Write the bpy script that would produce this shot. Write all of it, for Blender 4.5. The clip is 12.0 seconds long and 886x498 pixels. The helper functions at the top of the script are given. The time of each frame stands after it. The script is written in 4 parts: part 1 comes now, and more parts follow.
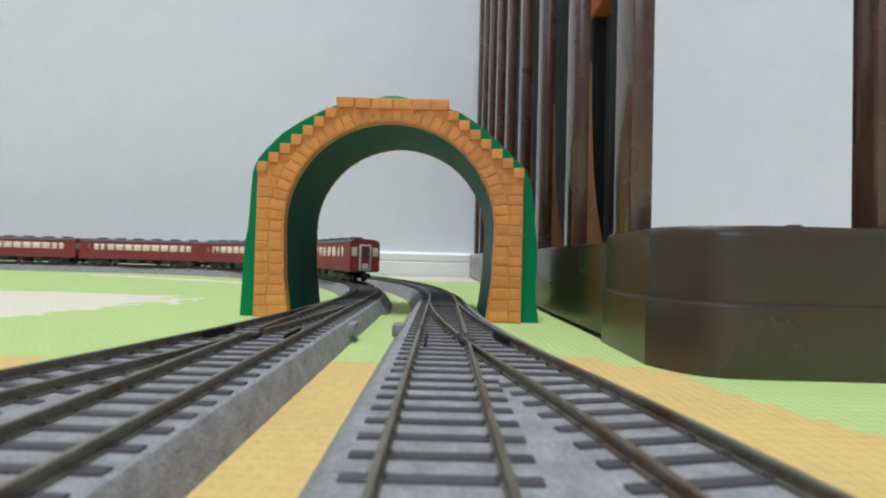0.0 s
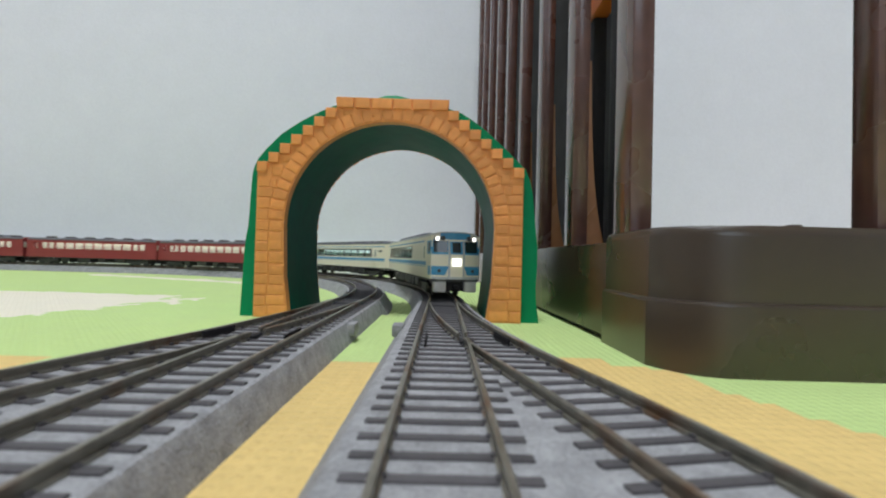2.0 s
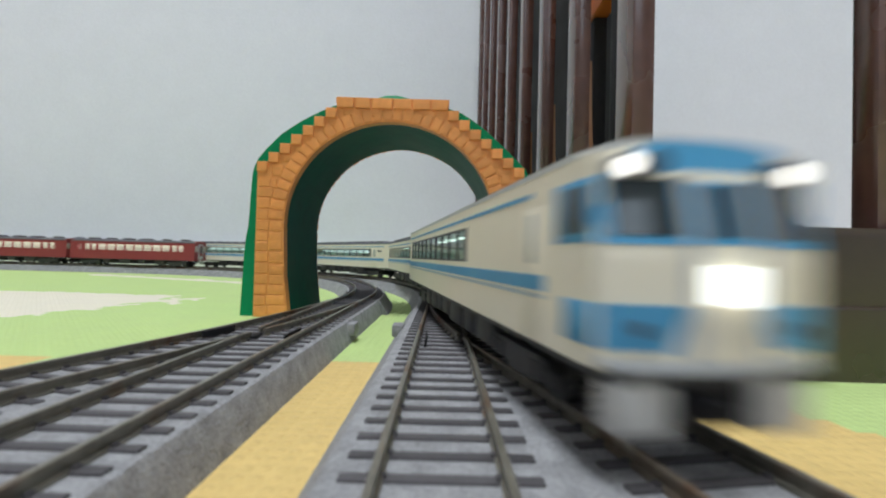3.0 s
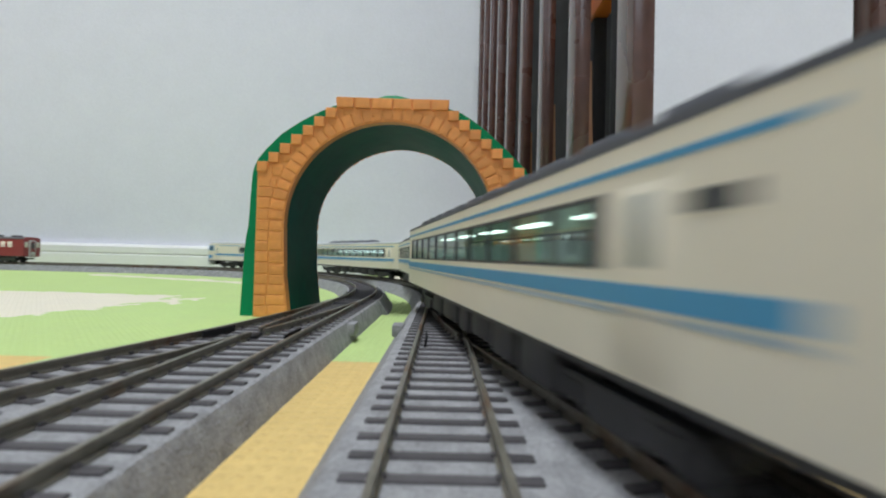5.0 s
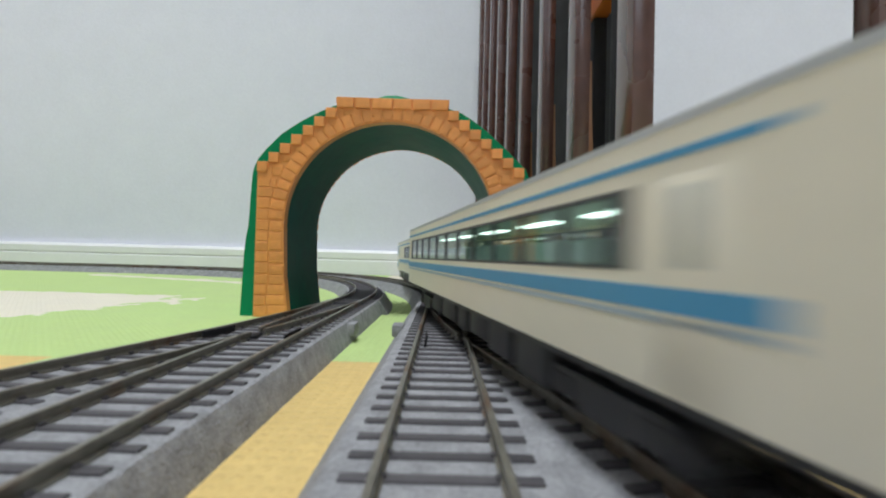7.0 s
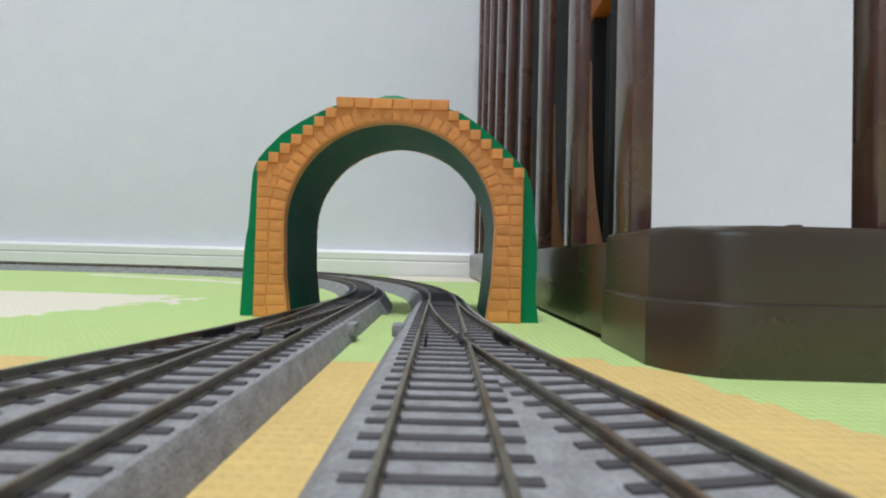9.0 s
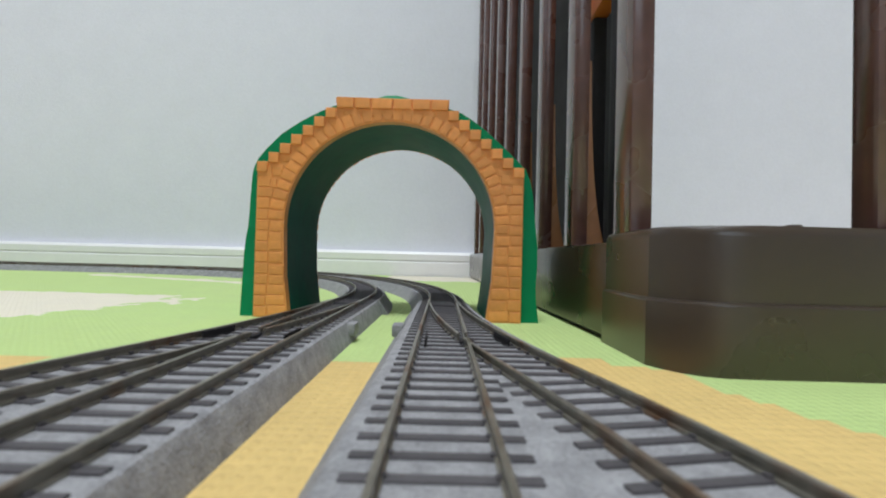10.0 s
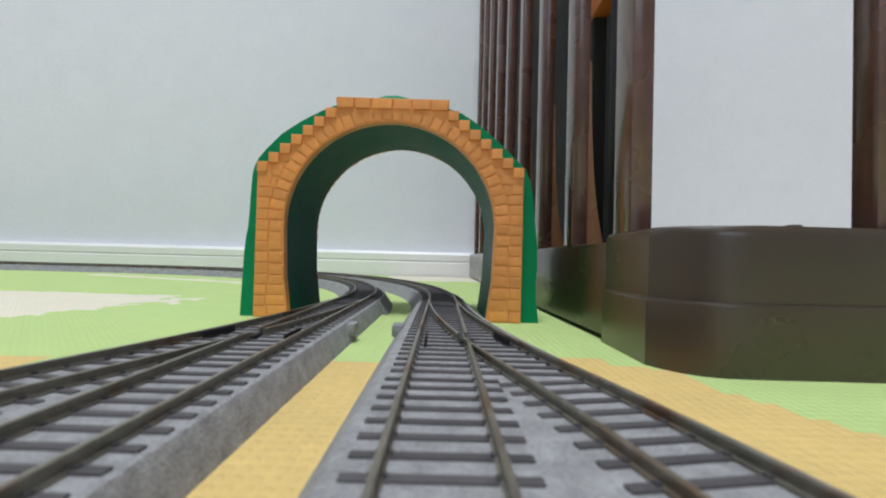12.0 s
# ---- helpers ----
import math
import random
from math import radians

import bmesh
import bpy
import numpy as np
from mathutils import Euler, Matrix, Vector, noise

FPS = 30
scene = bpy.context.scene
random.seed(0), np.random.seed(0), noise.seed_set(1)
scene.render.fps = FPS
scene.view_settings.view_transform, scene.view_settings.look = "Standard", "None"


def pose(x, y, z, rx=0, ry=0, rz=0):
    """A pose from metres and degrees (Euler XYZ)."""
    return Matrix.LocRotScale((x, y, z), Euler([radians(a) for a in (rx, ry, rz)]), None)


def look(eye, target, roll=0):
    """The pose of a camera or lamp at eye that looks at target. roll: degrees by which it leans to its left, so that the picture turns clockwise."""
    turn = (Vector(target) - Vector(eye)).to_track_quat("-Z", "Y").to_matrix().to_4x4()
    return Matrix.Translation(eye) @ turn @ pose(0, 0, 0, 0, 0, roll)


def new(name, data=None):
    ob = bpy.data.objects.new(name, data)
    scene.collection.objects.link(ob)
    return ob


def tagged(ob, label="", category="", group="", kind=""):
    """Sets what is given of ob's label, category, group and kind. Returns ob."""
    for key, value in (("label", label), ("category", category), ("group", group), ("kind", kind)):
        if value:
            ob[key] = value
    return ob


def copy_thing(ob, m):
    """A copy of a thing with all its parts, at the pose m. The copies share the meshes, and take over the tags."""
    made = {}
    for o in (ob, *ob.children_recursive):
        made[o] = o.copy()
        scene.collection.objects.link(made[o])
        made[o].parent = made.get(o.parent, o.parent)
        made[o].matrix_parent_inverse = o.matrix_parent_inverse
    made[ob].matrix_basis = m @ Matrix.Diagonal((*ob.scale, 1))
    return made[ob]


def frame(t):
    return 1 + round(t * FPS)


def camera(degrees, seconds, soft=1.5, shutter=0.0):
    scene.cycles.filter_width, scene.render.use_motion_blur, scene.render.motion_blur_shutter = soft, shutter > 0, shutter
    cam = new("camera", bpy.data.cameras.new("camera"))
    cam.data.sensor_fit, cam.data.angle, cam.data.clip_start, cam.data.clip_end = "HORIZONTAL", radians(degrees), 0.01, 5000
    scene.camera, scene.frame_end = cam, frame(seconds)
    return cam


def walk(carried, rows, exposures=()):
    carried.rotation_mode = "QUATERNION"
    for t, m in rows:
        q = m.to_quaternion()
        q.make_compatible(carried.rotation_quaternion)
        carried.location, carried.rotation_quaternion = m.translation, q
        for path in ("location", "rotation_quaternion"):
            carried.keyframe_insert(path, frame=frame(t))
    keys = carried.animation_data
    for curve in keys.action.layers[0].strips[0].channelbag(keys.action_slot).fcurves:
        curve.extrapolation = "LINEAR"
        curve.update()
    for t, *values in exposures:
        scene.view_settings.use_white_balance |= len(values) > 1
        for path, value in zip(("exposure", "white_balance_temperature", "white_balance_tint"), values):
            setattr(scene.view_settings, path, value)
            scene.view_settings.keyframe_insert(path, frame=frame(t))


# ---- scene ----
cam = camera(86.7, 12.0, soft=2.0, shutter=0.8)
cam.data.dof.use_dof, cam.data.dof.focus_distance, cam.data.dof.aperture_fstop = True, 0.2, 42.0
EYE = (0.0, 0.0, 0.0225)
AIM = look(EYE, (0.0, 1.0, 0.0225 + math.tan(radians(1.10))), 1.5)
walk(cam, [(0.0, AIM), (12.0, AIM)], exposures=[(0.0, 0.0), (12.0, 0.0)])

# ---- light: one ceiling lamp of the room, and soft fill added behind the camera ----
world = bpy.data.worlds.new("world")
scene.world = world
world.use_nodes = True
world.node_tree.nodes["Background"].inputs[0].default_value = (0.75, 0.86, 1.0, 1)
world.node_tree.nodes["Background"].inputs[1].default_value = 0.4


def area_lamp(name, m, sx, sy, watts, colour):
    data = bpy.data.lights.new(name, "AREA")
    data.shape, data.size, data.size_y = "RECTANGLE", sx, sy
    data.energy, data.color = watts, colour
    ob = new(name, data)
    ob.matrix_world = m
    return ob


area_lamp("ceiling_lamp_light", look((-0.17, -0.34, 2.28), (-0.17, -0.34, 0)), 0.5, 0.5, 47, (0.85, 0.915, 1.0))
# fill with no source in the room, added to brighten upright faces
area_lamp("fill_light", look((0.3, -3.0, 1.25), (-0.2, 0.3, 0.1)), 1.5, 1.2, 11, (0.72, 0.86, 1.0))


# ---- materials ----
def material(name, colour, rough=0.5, metal=0.0, vary=0.12, size=0.004, bump=0.0, bump_size=0.0006, spec=0.5, coat=0.0, random_vary=0.0):
    """Two scales of noise on the colour, a fine bump, and a random tone from object to object."""
    m = bpy.data.materials.new(name)
    m.use_nodes = True
    nt = m.node_tree
    b = nt.nodes["Principled BSDF"]
    b.inputs["Roughness"].default_value, b.inputs["Metallic"].default_value = rough, metal
    b.inputs["Specular IOR Level"].default_value, b.inputs["Coat Weight"].default_value = spec, coat
    co = nt.nodes.new("ShaderNodeTexCoord")
    tones = []
    for s, w in ((size, 1.0), (size * 7, 1.0)):
        n = nt.nodes.new("ShaderNodeTexNoise")
        n.inputs["Scale"].default_value, n.inputs["Detail"].default_value = 1 / s, 4
        nt.links.new(co.outputs["Object"], n.inputs["Vector"])
        tones.append(n.outputs["Fac"])
    add = nt.nodes.new("ShaderNodeMath")
    nt.links.new(tones[0], add.inputs[0]), nt.links.new(tones[1], add.inputs[1])
    last = add.outputs[0]
    ramp = nt.nodes.new("ShaderNodeMapRange")
    ramp.inputs["From Min"].default_value, ramp.inputs["From Max"].default_value = 0.6, 1.4
    ramp.inputs["To Min"].default_value, ramp.inputs["To Max"].default_value = 1 - vary, 1 + vary
    nt.links.new(last, ramp.inputs["Value"])
    value = ramp.outputs["Result"]
    if random_vary:
        info = nt.nodes.new("ShaderNodeObjectInfo")
        r = nt.nodes.new("ShaderNodeMapRange")
        r.inputs["To Min"].default_value, r.inputs["To Max"].default_value = 1 - random_vary, 1 + random_vary
        nt.links.new(info.outputs["Random"], r.inputs["Value"])
        mul = nt.nodes.new("ShaderNodeMath")
        mul.operation = "MULTIPLY"
        nt.links.new(value, mul.inputs[0]), nt.links.new(r.outputs["Result"], mul.inputs[1])
        value = mul.outputs[0]
    hsv = nt.nodes.new("ShaderNodeHueSaturation")
    hsv.inputs["Color"].default_value = (*colour, 1)
    nt.links.new(value, hsv.inputs["Value"])
    nt.links.new(hsv.outputs["Color"], b.inputs["Base Color"])
    rr = nt.nodes.new("ShaderNodeMapRange")
    rr.inputs["From Min"].default_value, rr.inputs["From Max"].default_value = 0.3, 0.7
    rr.inputs["To Min"].default_value, rr.inputs["To Max"].default_value = max(0.02, rough - 0.08), min(1, rough + 0.08)
    nt.links.new(tones[1], rr.inputs["Value"]), nt.links.new(rr.outputs["Result"], b.inputs["Roughness"])
    if bump:
        n = nt.nodes.new("ShaderNodeTexNoise")
        n.inputs["Scale"].default_value, n.inputs["Detail"].default_value = 1 / bump_size, 3
        nt.links.new(co.outputs["Object"], n.inputs["Vector"])
        bp = nt.nodes.new("ShaderNodeBump")
        bp.inputs["Strength"].default_value, bp.inputs["Distance"].default_value = 1.0, bump
        nt.links.new(n.outputs["Fac"], bp.inputs["Height"]), nt.links.new(bp.outputs["Normal"], b.inputs["Normal"])
    return m


def glowing(name, colour, strength):
    m = bpy.data.materials.new(name)
    m.use_nodes = True
    b = m.node_tree.nodes["Principled BSDF"]
    b.inputs["Base Color"].default_value = (*colour, 1)
    b.inputs["Emission Color"].default_value, b.inputs["Emission Strength"].default_value = (*colour, 1), strength
    return m


def glass(name, colour, rough=0.03):
    """Thin tinted pane: clear and glossy, mixed by Fresnel."""
    m = bpy.data.materials.new(name)
    m.use_nodes = True
    nt = m.node_tree
    nt.nodes.remove(nt.nodes["Principled BSDF"])
    clear, shine = nt.nodes.new("ShaderNodeBsdfTransparent"), nt.nodes.new("ShaderNodeBsdfGlossy")
    clear.inputs[0].default_value, shine.inputs["Roughness"].default_value = (*colour, 1), rough
    mix, edge = nt.nodes.new("ShaderNodeMixShader"), nt.nodes.new("ShaderNodeLayerWeight")
    edge.inputs[0].default_value = 0.5
    power, scale = nt.nodes.new("ShaderNodeMath"), nt.nodes.new("ShaderNodeMath")
    power.operation, scale.operation = "POWER", "MULTIPLY_ADD"
    power.inputs[1].default_value, scale.inputs[1].default_value, scale.inputs[2].default_value = 5.0, 0.7, 0.03
    nt.links.new(edge.outputs["Facing"], power.inputs[0]), nt.links.new(power.outputs[0], scale.inputs[0])
    nt.links.new(scale.outputs[0], mix.inputs[0]), nt.links.new(clear.outputs[0], mix.inputs[1])
    nt.links.new(shine.outputs[0], mix.inputs[2]), nt.links.new(mix.outputs[0], nt.nodes["Material Output"].inputs[0])
    return m


WALL = material("white_wallpaper", (0.775, 0.785, 0.838), 0.85, vary=0.03, size=0.004, bump=0.0002, bump_size=0.002)
CEILING = material("white_ceiling", (0.8, 0.8, 0.78), 0.9, vary=0.03, size=0.02)
TRIM = material("white_vinyl_baseboard", (0.88, 0.87, 0.85), 0.4, vary=0.03)
FLOOR = material("brown_floorboards", (0.30, 0.19, 0.10), 0.45, vary=0.2, size=0.01)
GREEN_MAT = material("lime_green_foam", (0.49, 0.63, 0.235), 0.85, vary=0.06, size=0.002, bump=0.0003, bump_size=0.0012)
YELLOW_MAT = material("straw_yellow_foam", (0.69, 0.49, 0.18), 0.85, vary=0.10, size=0.002, bump=0.0003, bump_size=0.0012)
CREAM_MAT = material("cream_foam", (0.76, 0.70, 0.55), 0.85, vary=0.05, size=0.002, bump=0.0003, bump_size=0.0012)


def weave(m, across=0.0019, along=0.0022, deep=0.0003):
    """Adds the basket-weave relief of the foam to a material."""
    nt = m.node_tree
    co, b = nt.nodes.new("ShaderNodeTexCoord"), nt.nodes["Principled BSDF"]
    waves = []
    for axis, period in (("X", across), ("Y", along)):
        w = nt.nodes.new("ShaderNodeTexWave")
        w.wave_type, w.bands_direction = "BANDS", axis
        w.inputs["Scale"].default_value, w.inputs["Distortion"].default_value = 2 * math.pi / (20 * period), 0.6
        nt.links.new(co.outputs["Object"], w.inputs["Vector"])
        waves.append(w.outputs["Fac"])
    mul, bp = nt.nodes.new("ShaderNodeMath"), nt.nodes.new("ShaderNodeBump")
    mul.operation = "MULTIPLY"
    nt.links.new(waves[0], mul.inputs[0]), nt.links.new(waves[1], mul.inputs[1])
    bp.inputs["Strength"].default_value, bp.inputs["Distance"].default_value = 1.0, deep
    nt.links.new(mul.outputs[0], bp.inputs["Height"]), nt.links.new(bp.outputs["Normal"], b.inputs["Normal"])


for foam in (GREEN_MAT, YELLOW_MAT, CREAM_MAT):
    weave(foam)


def rust(m, colour):
    """Patches of another tone, a few centimetres apart, along a tarnished surface."""
    nt = m.node_tree
    b = nt.nodes["Principled BSDF"]
    old = b.inputs["Base Color"].links[0].from_socket
    co, n = nt.nodes.new("ShaderNodeTexCoord"), nt.nodes.new("ShaderNodeTexNoise")
    n.inputs["Scale"].default_value, n.inputs["Detail"].default_value = 95, 5
    r, mix = nt.nodes.new("ShaderNodeMapRange"), nt.nodes.new("ShaderNodeMixRGB")
    r.inputs["From Min"].default_value, r.inputs["From Max"].default_value = 0.52, 0.68
    mix.inputs[2].default_value = (*colour, 1)
    nt.links.new(co.outputs["Object"], n.inputs["Vector"]), nt.links.new(n.outputs["Fac"], r.inputs["Value"])
    nt.links.new(r.outputs["Result"], mix.inputs[0]), nt.links.new(old, mix.inputs[1])
    nt.links.new(mix.outputs[0], b.inputs["Base Color"])


BALLAST = material("light_grey_ballast_plastic", (0.285, 0.283, 0.284), 0.85, vary=0.45, size=0.00042, bump=0.00025, bump_size=0.00045)
SLEEPER = material("dark_brown_sleeper_plastic", (0.070, 0.064, 0.066), 0.65, vary=0.25, size=0.0008, bump=0.00008, random_vary=0.2)
RAIL = material("tarnished_nickel_rail", (0.22, 0.205, 0.165), 0.38, metal=0.5, vary=0.3, size=0.0015)
rust(RAIL, (0.15, 0.075, 0.035))
BLACK = material("black_plastic", (0.022, 0.021, 0.022), 0.6, vary=0.2, spec=0.15)
ORANGE = material("orange_brick_plastic", (0.83, 0.33, 0.085), 0.5, vary=0.10, size=0.002, bump=0.0001, bump_size=0.0008, random_vary=0.1)
GREEN = material("green_hill_plastic", (0.004, 0.235, 0.095), 0.62, vary=0.10, size=0.006, spec=0.12)
# hill plastic inside the tunnel: its shade is put into this darker tone
HILL_SHADE = material("hill_plastic_shaded_teal", (0.003, 0.100, 0.072), 0.5, vary=0.2, size=0.004, spec=0.08)
PEN = material("dark_brown_fence_plastic", (0.042, 0.027, 0.014), 0.30, vary=0.12, size=0.004, spec=0.6, coat=0.55)
SLAT = material("dark_red_brown_slat", (0.115, 0.050, 0.038), 0.26, vary=0.25, size=0.006, spec=0.7, coat=0.5)
for lacquer, haze in ((PEN, 0.26), (SLAT, 0.12)):
    lacquer.node_tree.nodes["Principled BSDF"].inputs["Coat Roughness"].default_value = haze
WOOD = material("orange_brown_varnished_wood", (0.24, 0.105, 0.036), 0.3, vary=0.2, size=0.006)
WHITE = material("cream_white_car_paint", (0.89, 0.83, 0.67), 0.38, vary=0.03, size=0.003)
BLUE = material("sky_blue_car_paint", (0.07, 0.33, 0.57), 0.38, vary=0.04, size=0.003)
PALE = material("pale_blue_grey_line_paint", (0.42, 0.51, 0.55), 0.4, vary=0.04)
ROOF = material("dark_grey_roof_paint", (0.10, 0.105, 0.12), 0.55, vary=0.1, size=0.003)
LIGHTROOF = material("light_grey_roof_paint", (0.46, 0.47, 0.47), 0.5, vary=0.08, size=0.003)
DARK = material("dark_grey_underframe", (0.05, 0.05, 0.052), 0.55, vary=0.2, size=0.002)
FRAME = material("dark_window_rubber", (0.05, 0.055, 0.06), 0.4, vary=0.1)
WINDSCREEN = material("dark_green_windscreen", (0.022, 0.034, 0.036), 0.08, vary=0.15, spec=0.8)
STEEL = material("silver_grey_metal", (0.55, 0.56, 0.56), 0.35, metal=0.6, vary=0.1, size=0.002)
SEAT = material("teal_grey_seat", (0.60, 0.72, 0.69), 0.7, vary=0.1)
INNER = material("pale_green_car_lining", (0.72, 0.83, 0.78), 0.6, vary=0.05)
RED = material("maroon_car_paint", (0.27, 0.038, 0.042), 0.4, vary=0.05, size=0.003)
REDROOF = material("dark_grey_coach_roof", (0.10, 0.09, 0.095), 0.6, vary=0.12)
BEIGE = material("beige_coach_lining", (0.64, 0.61, 0.54), 0.6, vary=0.05)
GLASS = glass("green_tinted_glass", (0.90, 0.97, 0.95))
CLEAR = glass("clear_glass", (0.9, 0.92, 0.9))
LIT = glowing("lit_headlamp", (1.0, 0.98, 0.92), 1.7)
LAMPSTRIP = glowing("lit_car_ceiling_strip", (0.9, 1.0, 0.95), 2.8)
WARM = glowing("warm_lit_coach_ceiling", (1.0, 0.95, 0.88), 3.2)
SKIRTGREY = material("grey_skirt_paint", (0.58, 0.57, 0.54), 0.5, vary=0.15, size=0.002)
EDGE = material("light_grey_eaves_paint", (0.52, 0.54, 0.54), 0.45, vary=0.05)
TOYORANGE = material("orange_toy_plastic", (0.55, 0.13, 0.02), 0.45, vary=0.08)
DOORGLASS = material("grey_green_door_glass", (0.42, 0.45, 0.40), 0.2, vary=0.05)
SIGN = glowing("lit_head_sign", (0.98, 1.0, 0.94), 1.4)


# ---- mesh tools; all lengths below are in millimetres ----
MM = 0.001


def part(name, bm, mat, parent=None, label="", kind="", smooth=True):
    """Links a bmesh, drawn in millimetres, as one mesh object."""
    bmesh.ops.recalc_face_normals(bm, faces=bm.faces)
    bmesh.ops.scale(bm, vec=(MM, MM, MM), verts=bm.verts)
    me = bpy.data.meshes.new(name)
    if smooth:
        for e in bm.edges:
            e.smooth = len(e.link_faces) == 2 and e.calc_face_angle(0) < 0.45
        for fa in bm.faces:
            fa.smooth = True
    bm.to_mesh(me)
    bm.free()
    for m in mat if isinstance(mat, (list, tuple)) else [mat]:
        me.materials.append(m)
    ob = new(name, me)
    if parent:
        ob.parent = parent
    return tagged(ob, label, "", "", kind)


def thing(name, label, category, m=None, group="", kind=""):
    ob = new(name)
    ob.empty_display_size = 0.01
    if m is not None:
        ob.matrix_basis = m
    return tagged(ob, label, category, group, kind)


def at(x, y, z, rz=0.0):
    return pose(x * MM, y * MM, z * MM, 0, 0, rz)


def box(bm, x0, x1, y0, y1, z0, z1, bevel=0.0, m=None):
    r = bmesh.ops.create_cube(bm, size=1)["verts"]
    bmesh.ops.scale(bm, vec=(abs(x1 - x0), abs(y1 - y0), abs(z1 - z0)), verts=r)
    bmesh.ops.translate(bm, vec=((x0 + x1) / 2, (y0 + y1) / 2, (z0 + z1) / 2), verts=r)
    if bevel:
        es = list({e for v in r for e in v.link_edges})
        out = bmesh.ops.bevel(bm, geom=es, offset=bevel, segments=2, affect="EDGES", profile=0.5)
        r = list({v for fa in out["faces"] for v in fa.verts} | {v for v in r if v.is_valid})
    if m is not None:
        bmesh.ops.transform(bm, matrix=m, verts=r)
    return r


def boxed(*a, **k):
    bm = bmesh.new()
    box(bm, *a, **k)
    return bm


def tube(bm, r, h, m, n=16, r2=None):
    """A cylinder or cone along z, from 0 to h, moved by m."""
    vs = bmesh.ops.create_cone(bm, cap_ends=True, segments=n, radius1=r, radius2=r if r2 is None else r2, depth=h)["verts"]
    bmesh.ops.translate(bm, vec=(0, 0, h / 2), verts=vs)
    bmesh.ops.transform(bm, matrix=m, verts=vs)
    return vs


def mv(x, y, z, rx=0, ry=0, rz=0):
    return Matrix.LocRotScale((x, y, z), Euler([radians(a) for a in (rx, ry, rz)]), None)


def prism(bm, outline, axis, a, b, m=None):
    """A solid between a and b along axis ('x', 'y' or 'z') with the outline in the other two."""
    def place(p, d):
        return {"x": (d, p[0], p[1]), "y": (p[0], d, p[1]), "z": (p[0], p[1], d)}[axis]
    lo, hi = [bm.verts.new(place(p, a)) for p in outline], [bm.verts.new(place(p, b)) for p in outline]
    n = len(outline)
    for i in range(n):
        bm.faces.new((lo[i], lo[(i + 1) % n], hi[(i + 1) % n], hi[i]))
    bm.faces.new(lo), bm.faces.new(hi)
    if m is not None:
        bmesh.ops.transform(bm, matrix=m, verts=lo + hi)
    return lo + hi


def sweep(bm, stations, profile):
    """Carries a closed profile of (side, height) along stations of (x, y, heading): side is to the right of the way."""
    rings = []
    for x, y, a in stations:
        rings.append([bm.verts.new((x + u * math.cos(a), y + u * math.sin(a), z)) for u, z in profile])
    n = len(profile)
    for r0, r1 in zip(rings, rings[1:]):
        for i in range(n):
            bm.faces.new((r0[i], r0[(i + 1) % n], r1[(i + 1) % n], r1[i]))
    bm.faces.new(rings[0]), bm.faces.new(rings[-1])


# ---- the two lines: s runs towards the camera, 0 at the joint of curve and turnout ----
JOINT, GAP, R_OUT, R_TURN, TURN = 182.0, 33.3, 315.0, 481.0, radians(14.35)
FORK = 5.0
RAIL_TOP, BED_TOP = 7.0, 5.4
PITCH = 4.2


def line(s, inner=False, branch=True):
    """Place (x, y) and heading of the line at s. The heading turns the side axis: 0 on the straight stretch.
    The branch swings out by 15 degrees in the turnout and back again behind it."""
    x0, r, side = (-GAP + 0.15, R_OUT - GAP, -1) if inner else (0.35, R_OUT, 1)
    if s < 0:
        a = -s / r
        if a <= math.pi / 2:
            return x0 - r + r * math.cos(a), JOINT + r * math.sin(a), a
        return x0 - r + (s + r * math.pi / 2), JOINT + r, math.pi / 2
    if not branch:
        return x0, JOINT - s, 0.0
    a = (s + FORK) / R_TURN
    wide, long = R_TURN * (1 - math.cos(TURN)), R_TURN * math.sin(TURN)
    if a <= TURN:
        return x0 + side * R_TURN * (1 - math.cos(a)), JOINT + FORK - R_TURN * math.sin(a), side * a
    if a <= 2 * TURN:
        b = 2 * TURN - a
        return x0 + side * (2 * wide - R_TURN * (1 - math.cos(b))), JOINT + FORK - 2 * long + R_TURN * math.sin(b), side * b
    return x0 + side * 2 * wide, JOINT + FORK - 2 * long - (s + FORK - 2 * TURN * R_TURN), 0.0


def stations(s0, s1, step, inner=False, branch=True):
    n = max(2, round(abs(s1 - s0) / step) + 1)
    return [line(s, inner, branch) for s in np.linspace(s0, s1, n)]


RAIL_PROFILE = [(-0.5, 5.4), (-0.5, 5.75), (-0.17, 5.85), (-0.17, 6.4), (-0.34, 6.52), (-0.34, 6.9), (-0.26, 7.0),
                (0.26, 7.0), (0.34, 6.9), (0.34, 6.52), (0.17, 6.4), (0.17, 5.85), (0.5, 5.75), (0.5, 5.4)]
SHOULDER = [(8.2, BED_TOP - 0.04), (8.6, 5.2), (8.85, 4.85), (10.2, 0)]
BED_PROFILE = [(-12.6, 0), (-8.9, BED_TOP), (8.9, BED_TOP), (12.6, 0)]


def shared(bm, mat):
    """A mesh for many objects."""
    ob = part("piece", bm, mat)
    me = ob.data
    bpy.data.objects.remove(ob)
    return me


def chair_mesh():
    """Spike heads on both sides of a rail's foot."""
    bm = bmesh.new()
    for u in (-0.55, 0.55):
        box(bm, u - 0.22, u + 0.22, -0.36, 0.36, 5.4, 5.93)
    box(bm, -0.3, 0.3, -0.4, 0.4, 5.4, 5.8)
    return shared(bm, SLEEPER)


CHAIR_MESH = chair_mesh()


